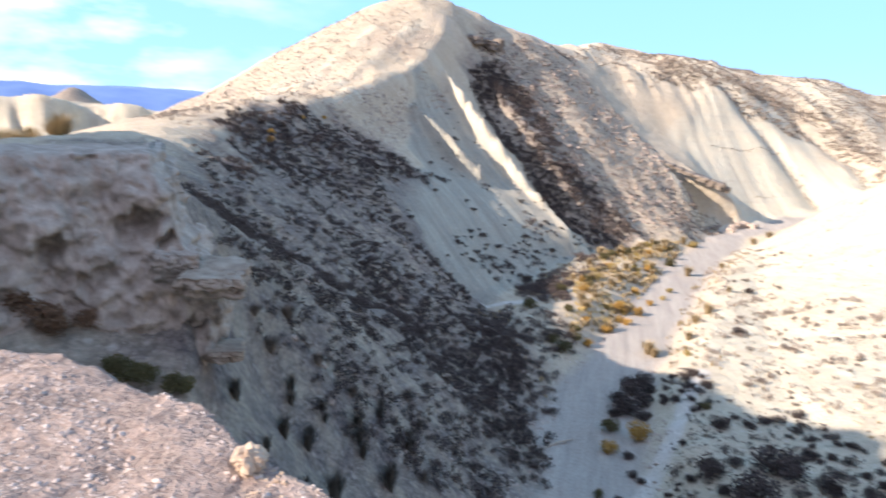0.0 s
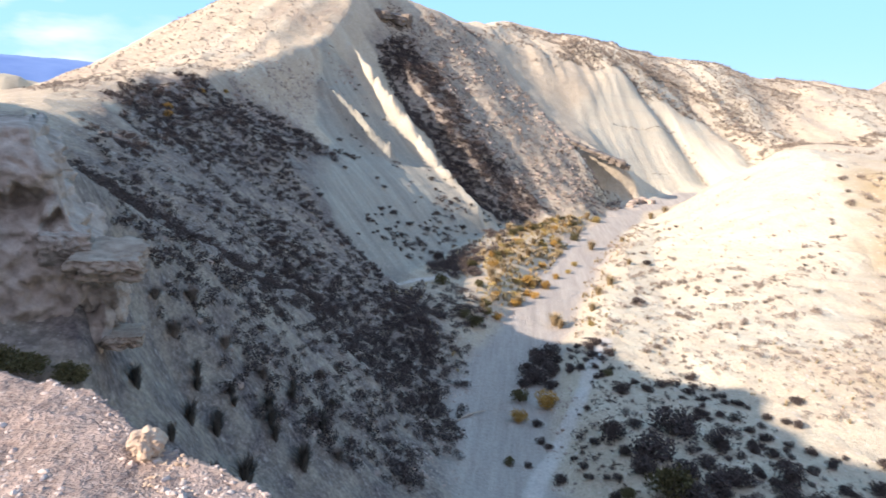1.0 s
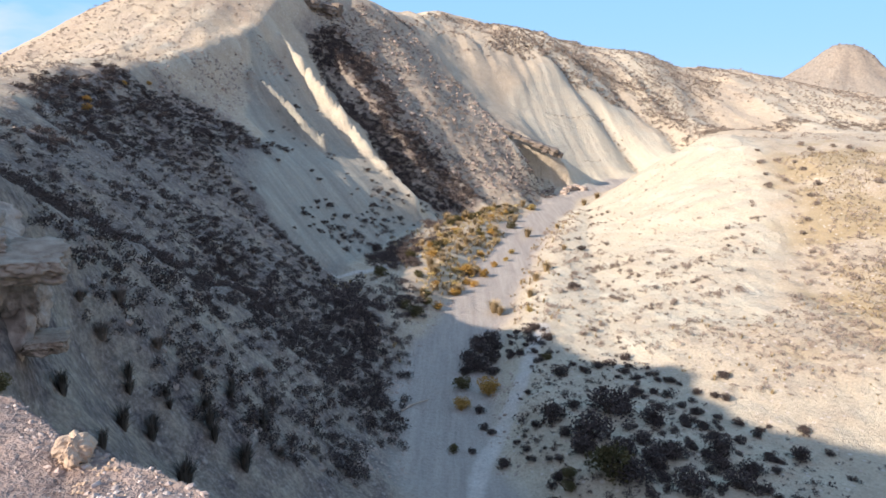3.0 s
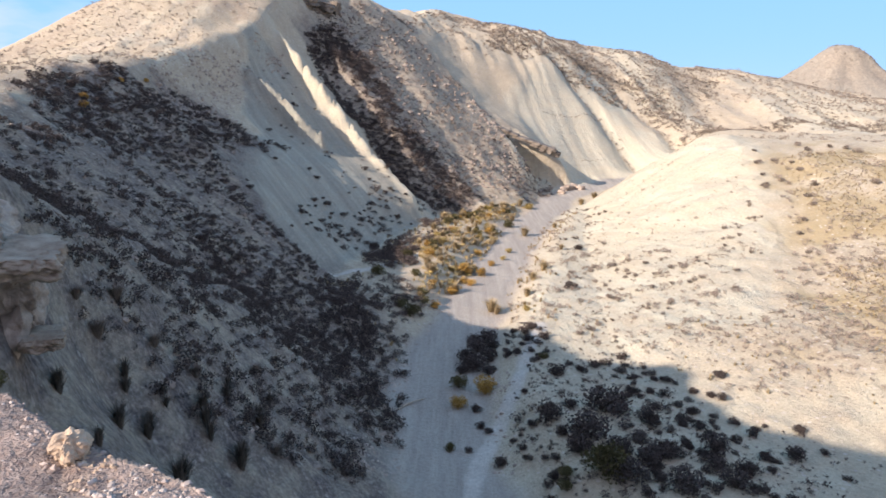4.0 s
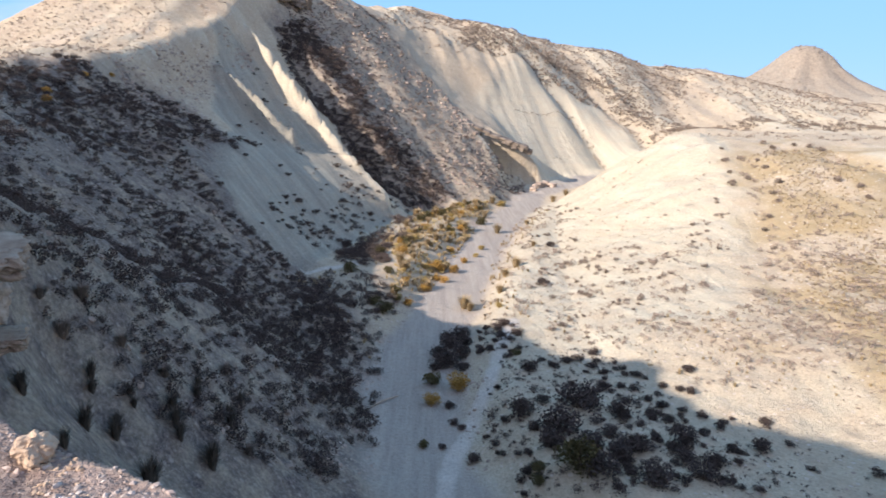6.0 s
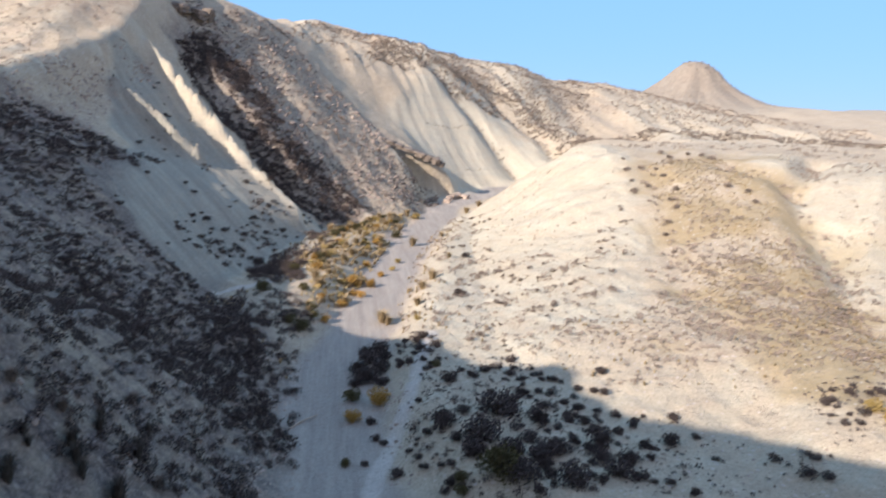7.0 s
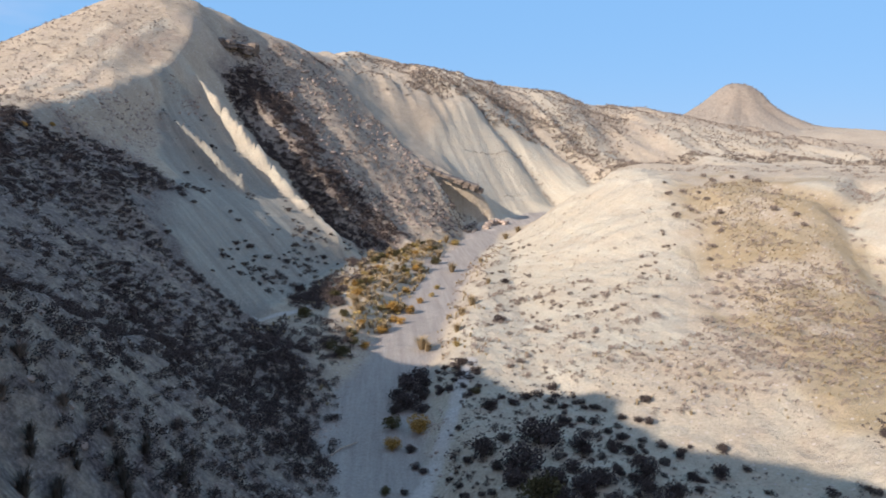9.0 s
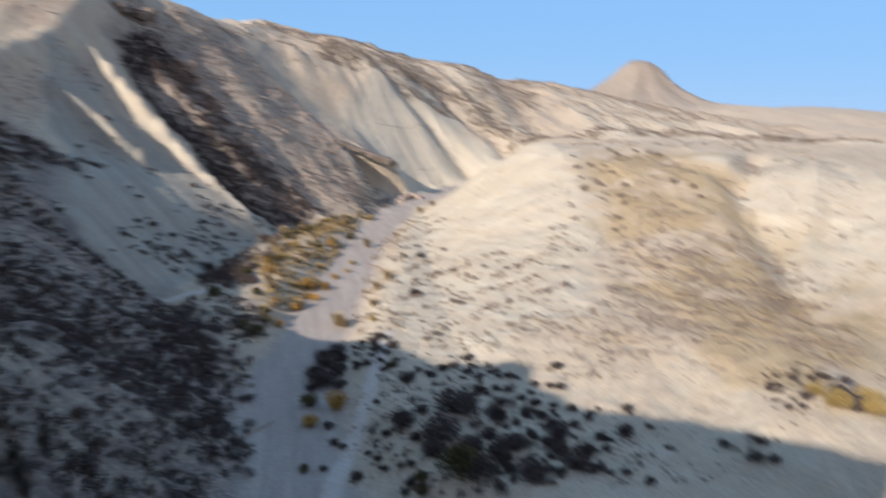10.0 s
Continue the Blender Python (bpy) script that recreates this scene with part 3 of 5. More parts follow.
    # the face falls away sharply below the crest, its ribs stay proud of it
    east = (x - np.interp(y, [q[1] for q in near_ridge], [q[0] for q in near_ridge]))
    rib_d = near_line(x, y, rib)[0] + 0.3 * fbm(x, y, 1.2, 3, 66)
    short_d = near_line(x, y, SHORT_RIB)[0] + 0.2 * fbm(x, y, 1.4, 2, 67)
    upper = ramp(y, 68, 82) * (1 - ramp(y, 128, 137))
    z = z + upper * (0.6 * np.exp(-(east / np.where(east < 0, 3.2, 1.3)) ** 2) - 0.10 * np.clip(-east, 0, 14) * (1 - ramp(-east, 14, 34)))
    hollow = (2.1 + 1.9 * ramp(east, 4, 12)) * ramp(east, -0.3, 4.5) * ramp(y - 0.55 * east, 72, 94) * (1 - ramp(y, 128, 138)) * inside(x, y, FACE_BLOCK, 5.0) * ramp(z - bed_z, 0.5, 6.5)
    z = z - hollow * (1 - (0.52 + 0.34 * ramp(y, 101, 111)) * np.exp(-(rib_d / 0.65) ** 2) - 0.8 * np.exp(-(short_d / 0.8) ** 2))
    p = inside(x, y, WHITE_FACE, 4.0)
    z = z + p * 0.22 * flutes(0.95 * x + 0.3 * y, 0.3 * x - 0.95 * y, 9.5, 70) + p * 0.30 * flutes(0.95 * x + 0.3 * y, 0.3 * x - 0.95 * y, 3.6, 73) + p * 0.09 * flutes(0.95 * x + 0.3 * y, 0.3 * x - 0.95 * y, 1.5, 71)
    p = inside(x, y, TAN_SIDE, 8.0)
    z = z + p * (0.9 * flutes(0.95 * x + 0.3 * y, 0.3 * x - 0.95 * y, 8.0, 75) + 0.35 * flutes(0.95 * x + 0.3 * y, 0.3 * x - 0.95 * y, 3.0, 76))
    p = inside(x, y, RIGHT_HILL, 3.0) * steep
    # beds that stand out as low steps round the hill
    layer = (z - 0.273 * x + 0.363 * y) / 1.9 + 0.25 * fbm(x, y, 9.0, 2, 82)
    z = z + p * (0.16 * np.abs(layer % 1 - 0.5) + 0.10 * np.abs((layer * 2.7) % 1 - 0.5))
    z = z + p * 0.22 * flutes(0.25 * x + 0.97 * y, 0.97 * x - 0.25 * y, 4.2, 80)
    p = inside(x, y, RUBBLE, 4.0)
    z = z + p * 0.45 * flutes(0.78 * x + 0.62 * y, 0.62 * x - 0.78 * y, 6.0, 90) + p * (0.16 * fbm(x, y, 0.9, 2, 91) + 0.30 * fbm(x, y, 3.2, 2, 92))
    p = inside(x, y, SCRUB_SLOPE, 4.0)
    z = z + p * (0.35 * flutes(-0.05 * x + y, x, 6.5, 95) + 0.14 * fbm(x, y, 1.6, 2, 96))
    p = inside(x, y, MESA_FLANK, 5.0)
    z = z + p * 0.5 * flutes(0.75 * x - 0.66 * y, 0.66 * x + 0.75 * y, 5.0, 97)
    for line, deep in zip(SIDE_GULLIES, (1.3, 1.0, 0.45)):
        z = z - deep * np.exp(-(near_line(x, y, line)[0] / 2.2) ** 2)
    for line in FACE_GULLIES:
        z = z - 1.6 * np.exp(-(near_line(x, y, line)[0] / 2.6) ** 2)
    # the bare chute cut into the end of the spur
    side_x = np.maximum(x - np.interp(y, [122.7, 130, 139.5], [14.9, 12.2, 8.2]), 0)
    z = np.maximum(z - inside(x, y, CHUTE_FACE, 1.2) * 1.0 * np.minimum(side_x, 7), np.minimum(z, bed_z + 0.2))
    for line in (CREST_STRIPE, BACK_RIB, LOW_RIB):
        z = z + 0.35 * np.exp(-(near_line(x, y, line)[0] / 1.3) ** 2)
    far = ramp(r, 170, 200) * (1 - ramp(r, 320, 420)) * (1 - 0.85 * np.exp(-(near_line(x, y, skyline)[0] / 9.0) ** 2))
    z = z + far * (1.5 * (flutes(x, 0.7 * y, 19.0, 99) - 0.8) + 0.55 * flutes(0.9 * x + 0.3 * y, y, 6.0, 101) + 0.5 * fbm(x, y, 9.0, 3, 98))
    # trampled gravel on the lookout
    z = z + (1 - near) * (0.035 * fbm(x, y, 0.5, 4, 20) + 0.05 * fbm(x, y, 1.6, 2, 24))
    return z


# profile of the unseen shadow caster, stepped to match the shadow's outline
SHADE_RIDGE_AT = [-115, -90, -75, -60, -47.7, -44.2, -40.2, -37.7, -33.9, -32.6, -31.7, -30.5, -29.7, -28.1, -27.4, -26.5, -25, -22.5, -21.1, -19.6, -16.8, -6.9, -6.2, -4.5, 0, 20, 60, 110]
SHADE_RIDGE = [-40, 12, 40, 52, 57.2, 58.8, 59.6, 60, 59.9, 60.4, 61.3, 62.5, 62.8, 62.7, 62.0, 61.5, 61.7, 61.3, 61.9, 62.6, 63.6, 65.5, 59.5, 57, 54, 45, 15, -50]
BENCH_AT = [-36.6, -35.7, -33.7, -31.6, -29.8, -26.2, -22.0]
BENCH = [-0.1149, -0.13, -0.154, -0.1847, -0.2091, -0.2469, -0.2959]
BRINK_AT = [-180, -64, -58, -48.3, -38.8, -34.3, -30.5, -20, 0, 30, 60, 90, 120, 140, 180]
BRINK = [30, 8.0, 6.5, 5.5, 4.05, 3.5, 2.95, 2.3, 1.9, 2.0, 3.0, 5.0, 7.0, 20, 30]
BUTTES = [(300, 446, 32, 80, 1.8, 5), (420, 470, 30, 130, 2.0, 8), (500, 560, 33, 90, 2.2, 9),
          (-190, 190, 24, 60, 2.4, 12), (-340, 350, 37, 30, 1.5, 15), (-260, 200, 26, 70, 2.2, 18), (-250, 290, 20, 90, 2.2, 21)]

# one sheet to the horizon, finer towards the lookout
azimuths = np.concatenate([np.arange(-180, -117, 1.5), np.arange(-117, -108, 0.25), np.arange(-108, -58, 0.4), np.arange(-58, 56, 0.24), np.arange(56, 180, 2.0)])
radii = np.concatenate([np.geomspace(0.25, 1.5, 14)[:-1], np.geomspace(1.5, 320, 740)[:-1], np.geomspace(320, 680, 110)[:-1], np.geomspace(680, 4700, 40)])
aa, rr = np.meshgrid(np.radians(azimuths), radii)
gx, gy = (rr * np.sin(aa)).ravel(), (rr * np.cos(aa)).ravel()
gz = height(gx, gy)
na, nr = len(azimuths), len(radii)
me = bpy.data.meshes.new("ground")
me.vertices.add(na * nr + 1)
co = np.column_stack([gx, gy, gz])
centre = np.array([[0, 0, gz[:na].mean()]])
me.vertices.foreach_set("co", np.vstack([co, centre]).ravel())
i, j = np.meshgrid(np.arange(nr - 1), np.arange(na), indexing="ij")
k = (j + 1) % na
quads = np.stack([i * na + j, i * na + k, (i + 1) * na + k, (i + 1) * na + j], -1).reshape(-1, 4)[:, ::-1]
tri = np.stack([np.full(na, na * nr), (np.arange(na) + 1) % na, np.arange(na)], -1)[:, ::-1]
loops = np.concatenate([quads.ravel(), tri.ravel()])
me.loops.add(len(loops))
me.loops.foreach_set("vertex_index", loops.astype(np.int32))
me.polygons.add(len(quads) + na)
me.polygons.foreach_set("loop_start", np.concatenate([np.arange(len(quads)) * 4, len(quads) * 4 + np.arange(na) * 3]).astype(np.int32))
me.polygons.foreach_set("use_smooth", np.ones(len(quads) + na, bool))
me.update(calc_edges=True)
me.validate()
# kinds of ground, as masks for the material
bed_d, bed_h = near_line(gx, gy, stream)
wob = fbm(gx, gy, 6, 4, 200)
rad = np.hypot(gx, gy)
zone = np.zeros((na * nr + 1, 4))
zone[:-1, 0] = 1 - ramp(bed_d + 0.7 * wob, 2.4, 4.2)
zone[:-1, 1] = inside(gx + 4 * wob, gy + 4 * wob, GRASS, 7) * ramp(fbm(gx, gy, 5, 4, 210), -0.9, 0.0)
pale = np.maximum.reduce([inside(gx + 1.2 * wob, gy + 1.2 * wob, PALE_FACE, 2.0), inside(gx + 3 * wob, gy, WHITE_FACE, 6.0), 0.75 * inside(gx + 2 * wob, gy, RIGHT_HILL, 5.0), 0.8 * (1 - ramp(near_line(gx + wob, gy, rib)[0], 1.0, 3.0)), 0.7 * inside(gx + 2 * wob, gy, MESA_FLANK, 4), 0.3 * inside(gx + 2 * wob, gy + wob, BRIGHTENED_FLAT, 4), inside(gx + 0.3 * wob, gy, CHUTE_FACE, 0.6)] + [0.6 * (1 - ramp(near_line(gx + 1.2 * wob, gy, line)[0], 0.3, 1.9)) * ramp(fbm(gx, gy, 4.0, 3, 206), -0.6, 0.1) for line in (CREST_STRIPE, BACK_RIB, LOW_RIB)])
cone = np.exp(-(np.hypot(gx + 340, gy - 350) / 34.0) ** 2)
pale = np.maximum(pale, 0.45 * ramp(np.hypot(gx, gy), 125, 135) * (1 - ramp(np.hypot(gx, gy), 165, 180)) * (gx < -80) * (gy > 20))
pale = np.maximum(pale, 0.42 * np.exp(-(np.hypot(gx - 267, gy - 481) / 80.0) ** 4))
fan = ramp(rad, 170, 195) * (1 - ramp(rad, 300, 400))
pale = np.maximum(pale, fan * (1 - ramp(rad, 225, 265)) * 0.55 * ramp(flutes(gx, 0.7 * gy, 19.0, 99), -0.05, 0.6))
zone[:-1, 2] = np.clip(pale * 1.15 + 0.35 * fbm(gx, gy, 1.4, 3, 205) * np.sin(np.pi * np.clip(pale, 0, 1)), 0, 1)
# rubble, plus areas darkened to deepen the shade of gully and near slope
zone[:-1, 3] = np.maximum.reduce([0.38 * inside(gx + 3 * wob, gy, RUBBLE, 5.0), 0.72 * inside(gx + 2 * wob, gy + 2 * wob, [(-31, 130), (-25, 139), (-10, 125), (4, 108), (-2, 99), (-12, 109), (-20, 118)], 3.0), 0.92 * inside(gx + 2 * wob, gy + 2 * wob, SCRUB_SLOPE, 4.0), 0.7 * inside(gx + 2 * wob, gy + 2 * wob, NEAR_DARK, 3.0), 0.85 * inside(gx + 2 * wob, gy + 2 * wob, DENSE, 7.0), inside(gx + wob, gy + wob, SOIL_STRIP, 3.0), 0.75 * ramp(rad, 7, 10) * (1 - ramp(rad + wob, 24, 30)) * (gx < 0) * (gz < 16.5), 0.75 * np.exp(-(np.hypot(gx - 267, gy - 481) / 75.0) ** 4), 0.9 * cone])
zone[:-1, 3] *= 1 - inside(gx, gy, CHUTE_FACE, 0.6)
zone[-1] = 0
at = me.attributes.new("zone", 'FLOAT_COLOR', 'POINT')
at.data.foreach_set("color", zone.ravel())
zone2 = np.zeros((na * nr + 1, 4))
edge = np.interp(np.degrees(np.arctan2(gx, gy)), BRINK_AT, BRINK)
zone2[:-1, 0] = 1 - ramp(rad - edge, 0.0, 0.5)
zone2[:-1, 1] = np.maximum(inside(gx + 3 * wob, gy + 3 * wob, WEST_SIDE, 8), ramp(rad, 185, 215) * (1 - ramp(rad, 300, 460)) * 0.6)
zone2[:-1, 2] = ramp(rad, 300, 900) * (1 - 0.9 * cone) * (1 - 0.6 * np.exp(-(np.hypot(gx - 267, gy - 481) / 90.0) ** 4))
zone2[:-1, 3] = np.maximum(1 - ramp(near_line(gx + 0.4 * wob, gy, TRACK)[0], 0.25, 0.7), 1 - ramp(near_line(gx + 0.4 * wob, gy, TRAIL)[0], 0.3, 0.8))
at = me.attributes.new("zone2", 'FLOAT_COLOR', 'POINT')
at.data.foreach_set("color", zone2.ravel())
# across and down the fall of each slope
face = inside(gx, gy, [(-40, 140), (-46, 84), (-12, 60), (3, 100), (19.5, 126), (16, 142), (-14, 164)], 1.0) > 0.5
across = np.where(face, 0.70 * gx + 0.71 * gy, 0.95 * gx + 0.3 * gy)
down = np.where(face, 0.71 * gx - 0.70 * gy, 0.3 * gx - 0.95 * gy)
fan_a, fan_r = np.arctan2(gx - 267, gy - 481), np.hypot(gx - 267, gy - 481)
across, down = np.where(fan_r < 130, 22 * fan_a, across), np.where(fan_r < 130, 0.8 * fan_r, down)
fall = np.zeros((na * nr + 1, 3))
fall[:-1, 0], fall[:-1, 1] = across, down
# where that shade is painted: the pale face, but not its lit rib
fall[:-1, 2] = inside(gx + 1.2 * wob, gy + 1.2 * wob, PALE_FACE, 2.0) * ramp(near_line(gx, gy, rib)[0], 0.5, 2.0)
at = me.attributes.new("fall", 'FLOAT_VECTOR', 'POINT')
at.data.foreach_set("vector", fall.ravel())
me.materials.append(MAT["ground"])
ground = tagged(new("ground", me), "pale eroded marl hills with a dry gravel stream bed", "ground", kind="structure")

# the range on the horizon, coloured blue in place of distant haze
def mountain_range():
    bm = bmesh.new()
    n, rows_n = 260, 14
    grid = []
    for a in range(n + 1):
        az = radians(-95 + 190 * a / n)
        ridge = 150 + 75 * noise.fractal(Vector((a * 0.035, 1.7, 0)), 1.0, 2.0, 5) + 60 * math.exp(-((a - 62) / 34.0) ** 2)
        if az > radians(-15):
            ridge *= max(0.18, 1 - (az - radians(-15)) * 1.6)
        col = []
        for r in range(rows_n):
            k = r / (rows_n - 1)
            d = 3500 + 800 * k
            h = ridge * math.sin(k * math.pi / 2) * (1 + 0.14 * noise.fractal(Vector((a * 0.16, k * 5, 4)), 1.0, 2.0, 4) * (1 - k * 0.6)) - 20 * (1 - k)
            col.append(bm.verts.new((d * math.sin(az), d * math.cos(az), h)))
        grid.append(col)
    for a in range(n):
        for r in range(rows_n - 1):
            bm.faces.new((grid[a][r], grid[a + 1][r], grid[a + 1][r + 1], grid[a][r + 1]))
    m = bpy.data.meshes.new("mountain_range")
    bm.to_mesh(m)
    bm.free()
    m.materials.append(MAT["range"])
    for p in m.polygons:
        p.use_smooth = True
    return tagged(new("mountain_range", m), "long mountain range on the far horizon, its haze painted blue", "mountains", kind="structure")


mountain_range()

# ---- plants, stones and rocks ----
def top_of(x, y):
    return height(np.array([x], float), np.array([y], float))[0]


def mesh_of(name, verts, faces, material, smooth=False, plant=None):
    m = bpy.data.meshes.new(name)
    verts, faces = np.asarray(verts, float), np.asarray(faces, np.int32)
    m.vertices.add(len(verts))
    m.vertices.foreach_set("co", verts.ravel())
    m.loops.add(faces.size)
    m.loops.foreach_set("vertex_index", faces.ravel())
    m.polygons.add(len(faces))
    m.polygons.foreach_set("loop_start", (np.arange(len(faces)) * faces.shape[1]).astype(np.int32))
    m.polygons.foreach_set("use_smooth", np.full(len(faces), smooth))
    if plant is not None:
        m.attributes.new("plant", 'FLOAT', 'POINT').data.foreach_set("value", plant)
    m.update(calc_edges=True)
    m.materials.append(MAT[material])
    return m


def part(name, bm, material, parent, label="", smooth=False):
    m = bpy.data.meshes.new(name)
    bm.to_mesh(m)
    bm.free()
    m.materials.append(MAT[material])
    for p in m.polygons:
        p.use_smooth = smooth
    ob = new(name, m)
    ob.parent = parent
    return tagged(ob, label)


def leaves(rng, count, clumps, tall, size, flat=0.5):
    """Small pointed leaf pairs gathered in clumps, for a plant one metre in radius."""
    ca = rng.uniform(0, 2 * np.pi, clumps)
    cr = np.sqrt(rng.uniform(0.0, 1, clumps)) * 0.58
    cz = tall * rng.uniform(0.25, 0.8, clumps) * (1.05 - 0.55 * cr)
    pick = rng.integers(0, clumps, count)
    d = rng.normal(size=(count, 3))
    d /= np.linalg.norm(d, axis=1)[:, None]
    rad = rng.uniform(0.55, 1, count)[:, None] * rng.uniform(0.28, 0.48, clumps)[pick][:, None]
    p = np.column_stack([cr[pick] * np.cos(ca[pick]), cr[pick] * np.sin(ca[pick]), cz[pick]]) + d * rad * np.array([1, 1, tall * flat + 0.3])
    p[:, 2] = np.abs(p[:, 2]) + 0.02
    u = rng.normal(size=(count, 3)) + d * 0.8 + np.array([0, 0, 0.5])
    u /= np.linalg.norm(u, axis=1)[:, None]
    w = np.cross(u, rng.normal(size=(count, 3)))
    w /= np.linalg.norm(w, axis=1)[:, None]
    s = (size * rng.uniform(0.6, 1.4, count))[:, None]
    bend = np.cross(u, w) * s * 0.25
    v = np.stack([p, p + u * s * 0.75 + w * s * 0.5, p + u * s * 1.5 + bend, p + u * s * 0.75 - w * s * 0.5], 1).reshape(-1, 3)
    k = np.arange(count)[:, None] * 4
    return v, np.vstack([k + np.array([[0, 1, 2]]), k + np.array([[0, 2, 3]])])


def twigs(rng, count, tall, thick):
    """Tapered stems that spring from one shared root."""
    v = [np.array([np.cos(q * 2.094) * thick, np.sin(q * 2.094) * thick, -0.06]) for q in range(3)]
    f = []
    for _ in range(count):
        a, lean = rng.uniform(0, 2 * np.pi), rng.uniform(0.15, 0.8)
        tip = np.array([np.cos(a) * lean, np.sin(a) * lean, tall * rng.uniform(0.5, 0.95) * (1.05 - 0.5 * lean)])
        mid = tip * np.array([0.4, 0.4, 0.55]) + rng.normal(size=3) * 0.04
        o = len(v)
        for centre, t in ((mid, thick * 0.7), (tip, thick * 0.25)):
            for q in range(3):
                v.append(centre + np.array([np.cos(q * 2.094), np.sin(q * 2.094), 0]) * t)
        for lo, hi in ((0, o), (o, o + 3)):
            for q in range(3):
                a0, a1, b0, b1 = lo + q, lo + (q + 1) % 3, hi + q, hi + (q + 1) % 3
                f += [(a0, a1, b1), (a0, b1, b0)]
    return np.array(v), np.array(f)


def blades(rng, count, tall, spread, wide):
    """Arching grass blades from one root."""
    v, f = [], []
    for _ in range(count):
        a = rng.uniform(0, 2 * np.pi)
        out, ln = spread * rng.uniform(0.15, 1), tall * rng.uniform(0.55, 1.1)
        side = np.array([-np.sin(a), np.cos(a), 0]) * wide
        way = np.array([np.cos(a), np.sin(a), 0])
        root = way * rng.uniform(0, 0.16) + np.array([0, 0, -0.05])
        mid = root + way * out * 0.35 + np.array([0, 0, ln * 0.6])
        tip = root + way * out + np.array([0, 0, ln * (1 - 0.25 * out)])
        o = len(v)
        v += [root - side * 0.7, root + side * 0.7, mid + side, mid - side, tip]
        f += [(o, o + 1, o + 2), (o, o + 2, o + 3), (o + 3, o + 2, o + 4)]
    return np.array(v), np.array(f)


def joined(*pieces):
    v, f, o = [], [], 0
    for pv, pf in pieces:
        v.append(pv)
        f.append(pf + o)
        o += len(pv)
    return np.vstack(v), np.vstack(f)


def strewn(name, templates, spots, material, label, category, sink=0.06, squash=(0.8, 1.2), seed=1, tilt=0.0, smooth=False):
    """Many plants or stones of one kind as one object. Spots: x, y, radius."""
    rng = np.random.default_rng(seed)
    spots = np.asarray(spots, float)
    z = height(spots[:, 0], spots[:, 1])
    vs, fs, pl, o = [], [], [], 0
    for (x, y, r), h in zip(spots, z):
        tv, tf = templates[rng.integers(len(templates))]
        a, b = rng.uniform(0, 2 * np.pi), rng.uniform(-tilt, tilt)
        c, s = np.cos(a), np.sin(a)
        m = np.array([[c, -s, 0], [s, c, 0], [0, 0, 1]]) @ np.array([[1, 0, 0], [0, np.cos(b), -np.sin(b)], [0, np.sin(b), np.cos(b)]])
        sc = r * np.array([rng.uniform(0.85, 1.15), rng.uniform(0.85, 1.15), rng.uniform(*squash)])
        vs.append((tv * sc) @ m.T + np.array([x, y, h - sink * r]))
        fs.append(tf + o)
        pl.append(np.full(len(tv), rng.uniform(0, 1)))
        o += len(tv)
    m = mesh_of(name, np.vstack(vs), np.vstack(fs), material, smooth, np.concatenate(pl))
    return tagged(new(name, m), label, category, kind="stuff")


def spread(poly, count, seed, small, large, clump=0.0, size=7.0, keep_off=None, ragged=2.0):
    """Seeded spots inside a plan outline, gathered into patches by clump."""
    rng = np.random.default_rng(seed)
    p = np.array(poly, float)
    got = []
    while len(got) < count:
        xy = rng.uniform(p.min(0) - ragged, p.max(0) + ragged, (count * 3, 2))
        wx, wy = fbm(xy[:, 0], xy[:, 1], 6.0, 3, 300), fbm(xy[:, 0], xy[:, 1], 6.0, 3, 310)
        ok = inside(xy[:, 0] + ragged * wx, xy[:, 1] + ragged * wy, poly, 1e-3) > 0.5
        ok &= rng.uniform(0, 1, len(xy)) < np.clip(0.5 + clump * 1.6 * fbm(xy[:, 0], xy[:, 1], size, 3, seed), 0.02, 1)
        if keep_off is not None:
            ok &= inside(xy[:, 0], xy[:, 1], keep_off, 0.5) < 0.3
        ok &= near_line(xy[:, 0], xy[:, 1], stream)[0] > 2.4
        for q in xy[ok]:
            got.append((q[0], q[1], small + (large - small) * rng.beta(1.3, 2.6)))
            if len(got) == count:
                break
    return got


def bedded(spots):
    """Keeps the spots that lie along the outcropping beds, and a few between."""
    a = np.array(spots)
    z = height(a[:, 0], a[:, 1])
    layer = ((z - 0.273 * a[:, 0] + 0.363 * a[:, 1]) / 1.9 + 0.25 * fbm(a[:, 0], a[:, 1], 9.0, 2, 82)) % 1
    keep = (np.abs(layer - 0.5) > 0.36) | (np.arange(len(a)) % 6 == 0)
    return [tuple(q) for q in a[keep]]


rng0 = np.random.default_rng(7)
LEAFY = [joined(leaves(rng0, 125, 10, 0.85, 0.12), twigs(rng0, 1, 1.0, 0.035)) for _ in range(7)]
SPARSE = [joined(leaves(rng0, 52, 6, 0.85, 0.15), twigs(rng0, 2, 1.0, 0.035)) for _ in range(6)]
TINY = [leaves(rng0, 13, 3, 0.9, 0.34) for _ in range(8)]
TUFTS = [blades(rng0, 26, 1.2, 0.9, 0.07) for _ in range(6)]


def icosa(rng, rough):
    bm = bmesh.new()
    bmesh.ops.create_icosphere(bm, subdivisions=1, radius=1)
    v = np.array([q.co[:] for q in bm.verts])
    f = np.array([[q.index for q in p.verts] for p in bm.faces])
    bm.free()
    v = v * (1 + rng.normal(size=(len(v), 1)) * rough)
    return v * rng.uniform(0.65, 1.2, 3), f


STONES = [icosa(rng0, 0.16) for _ in range(10)]

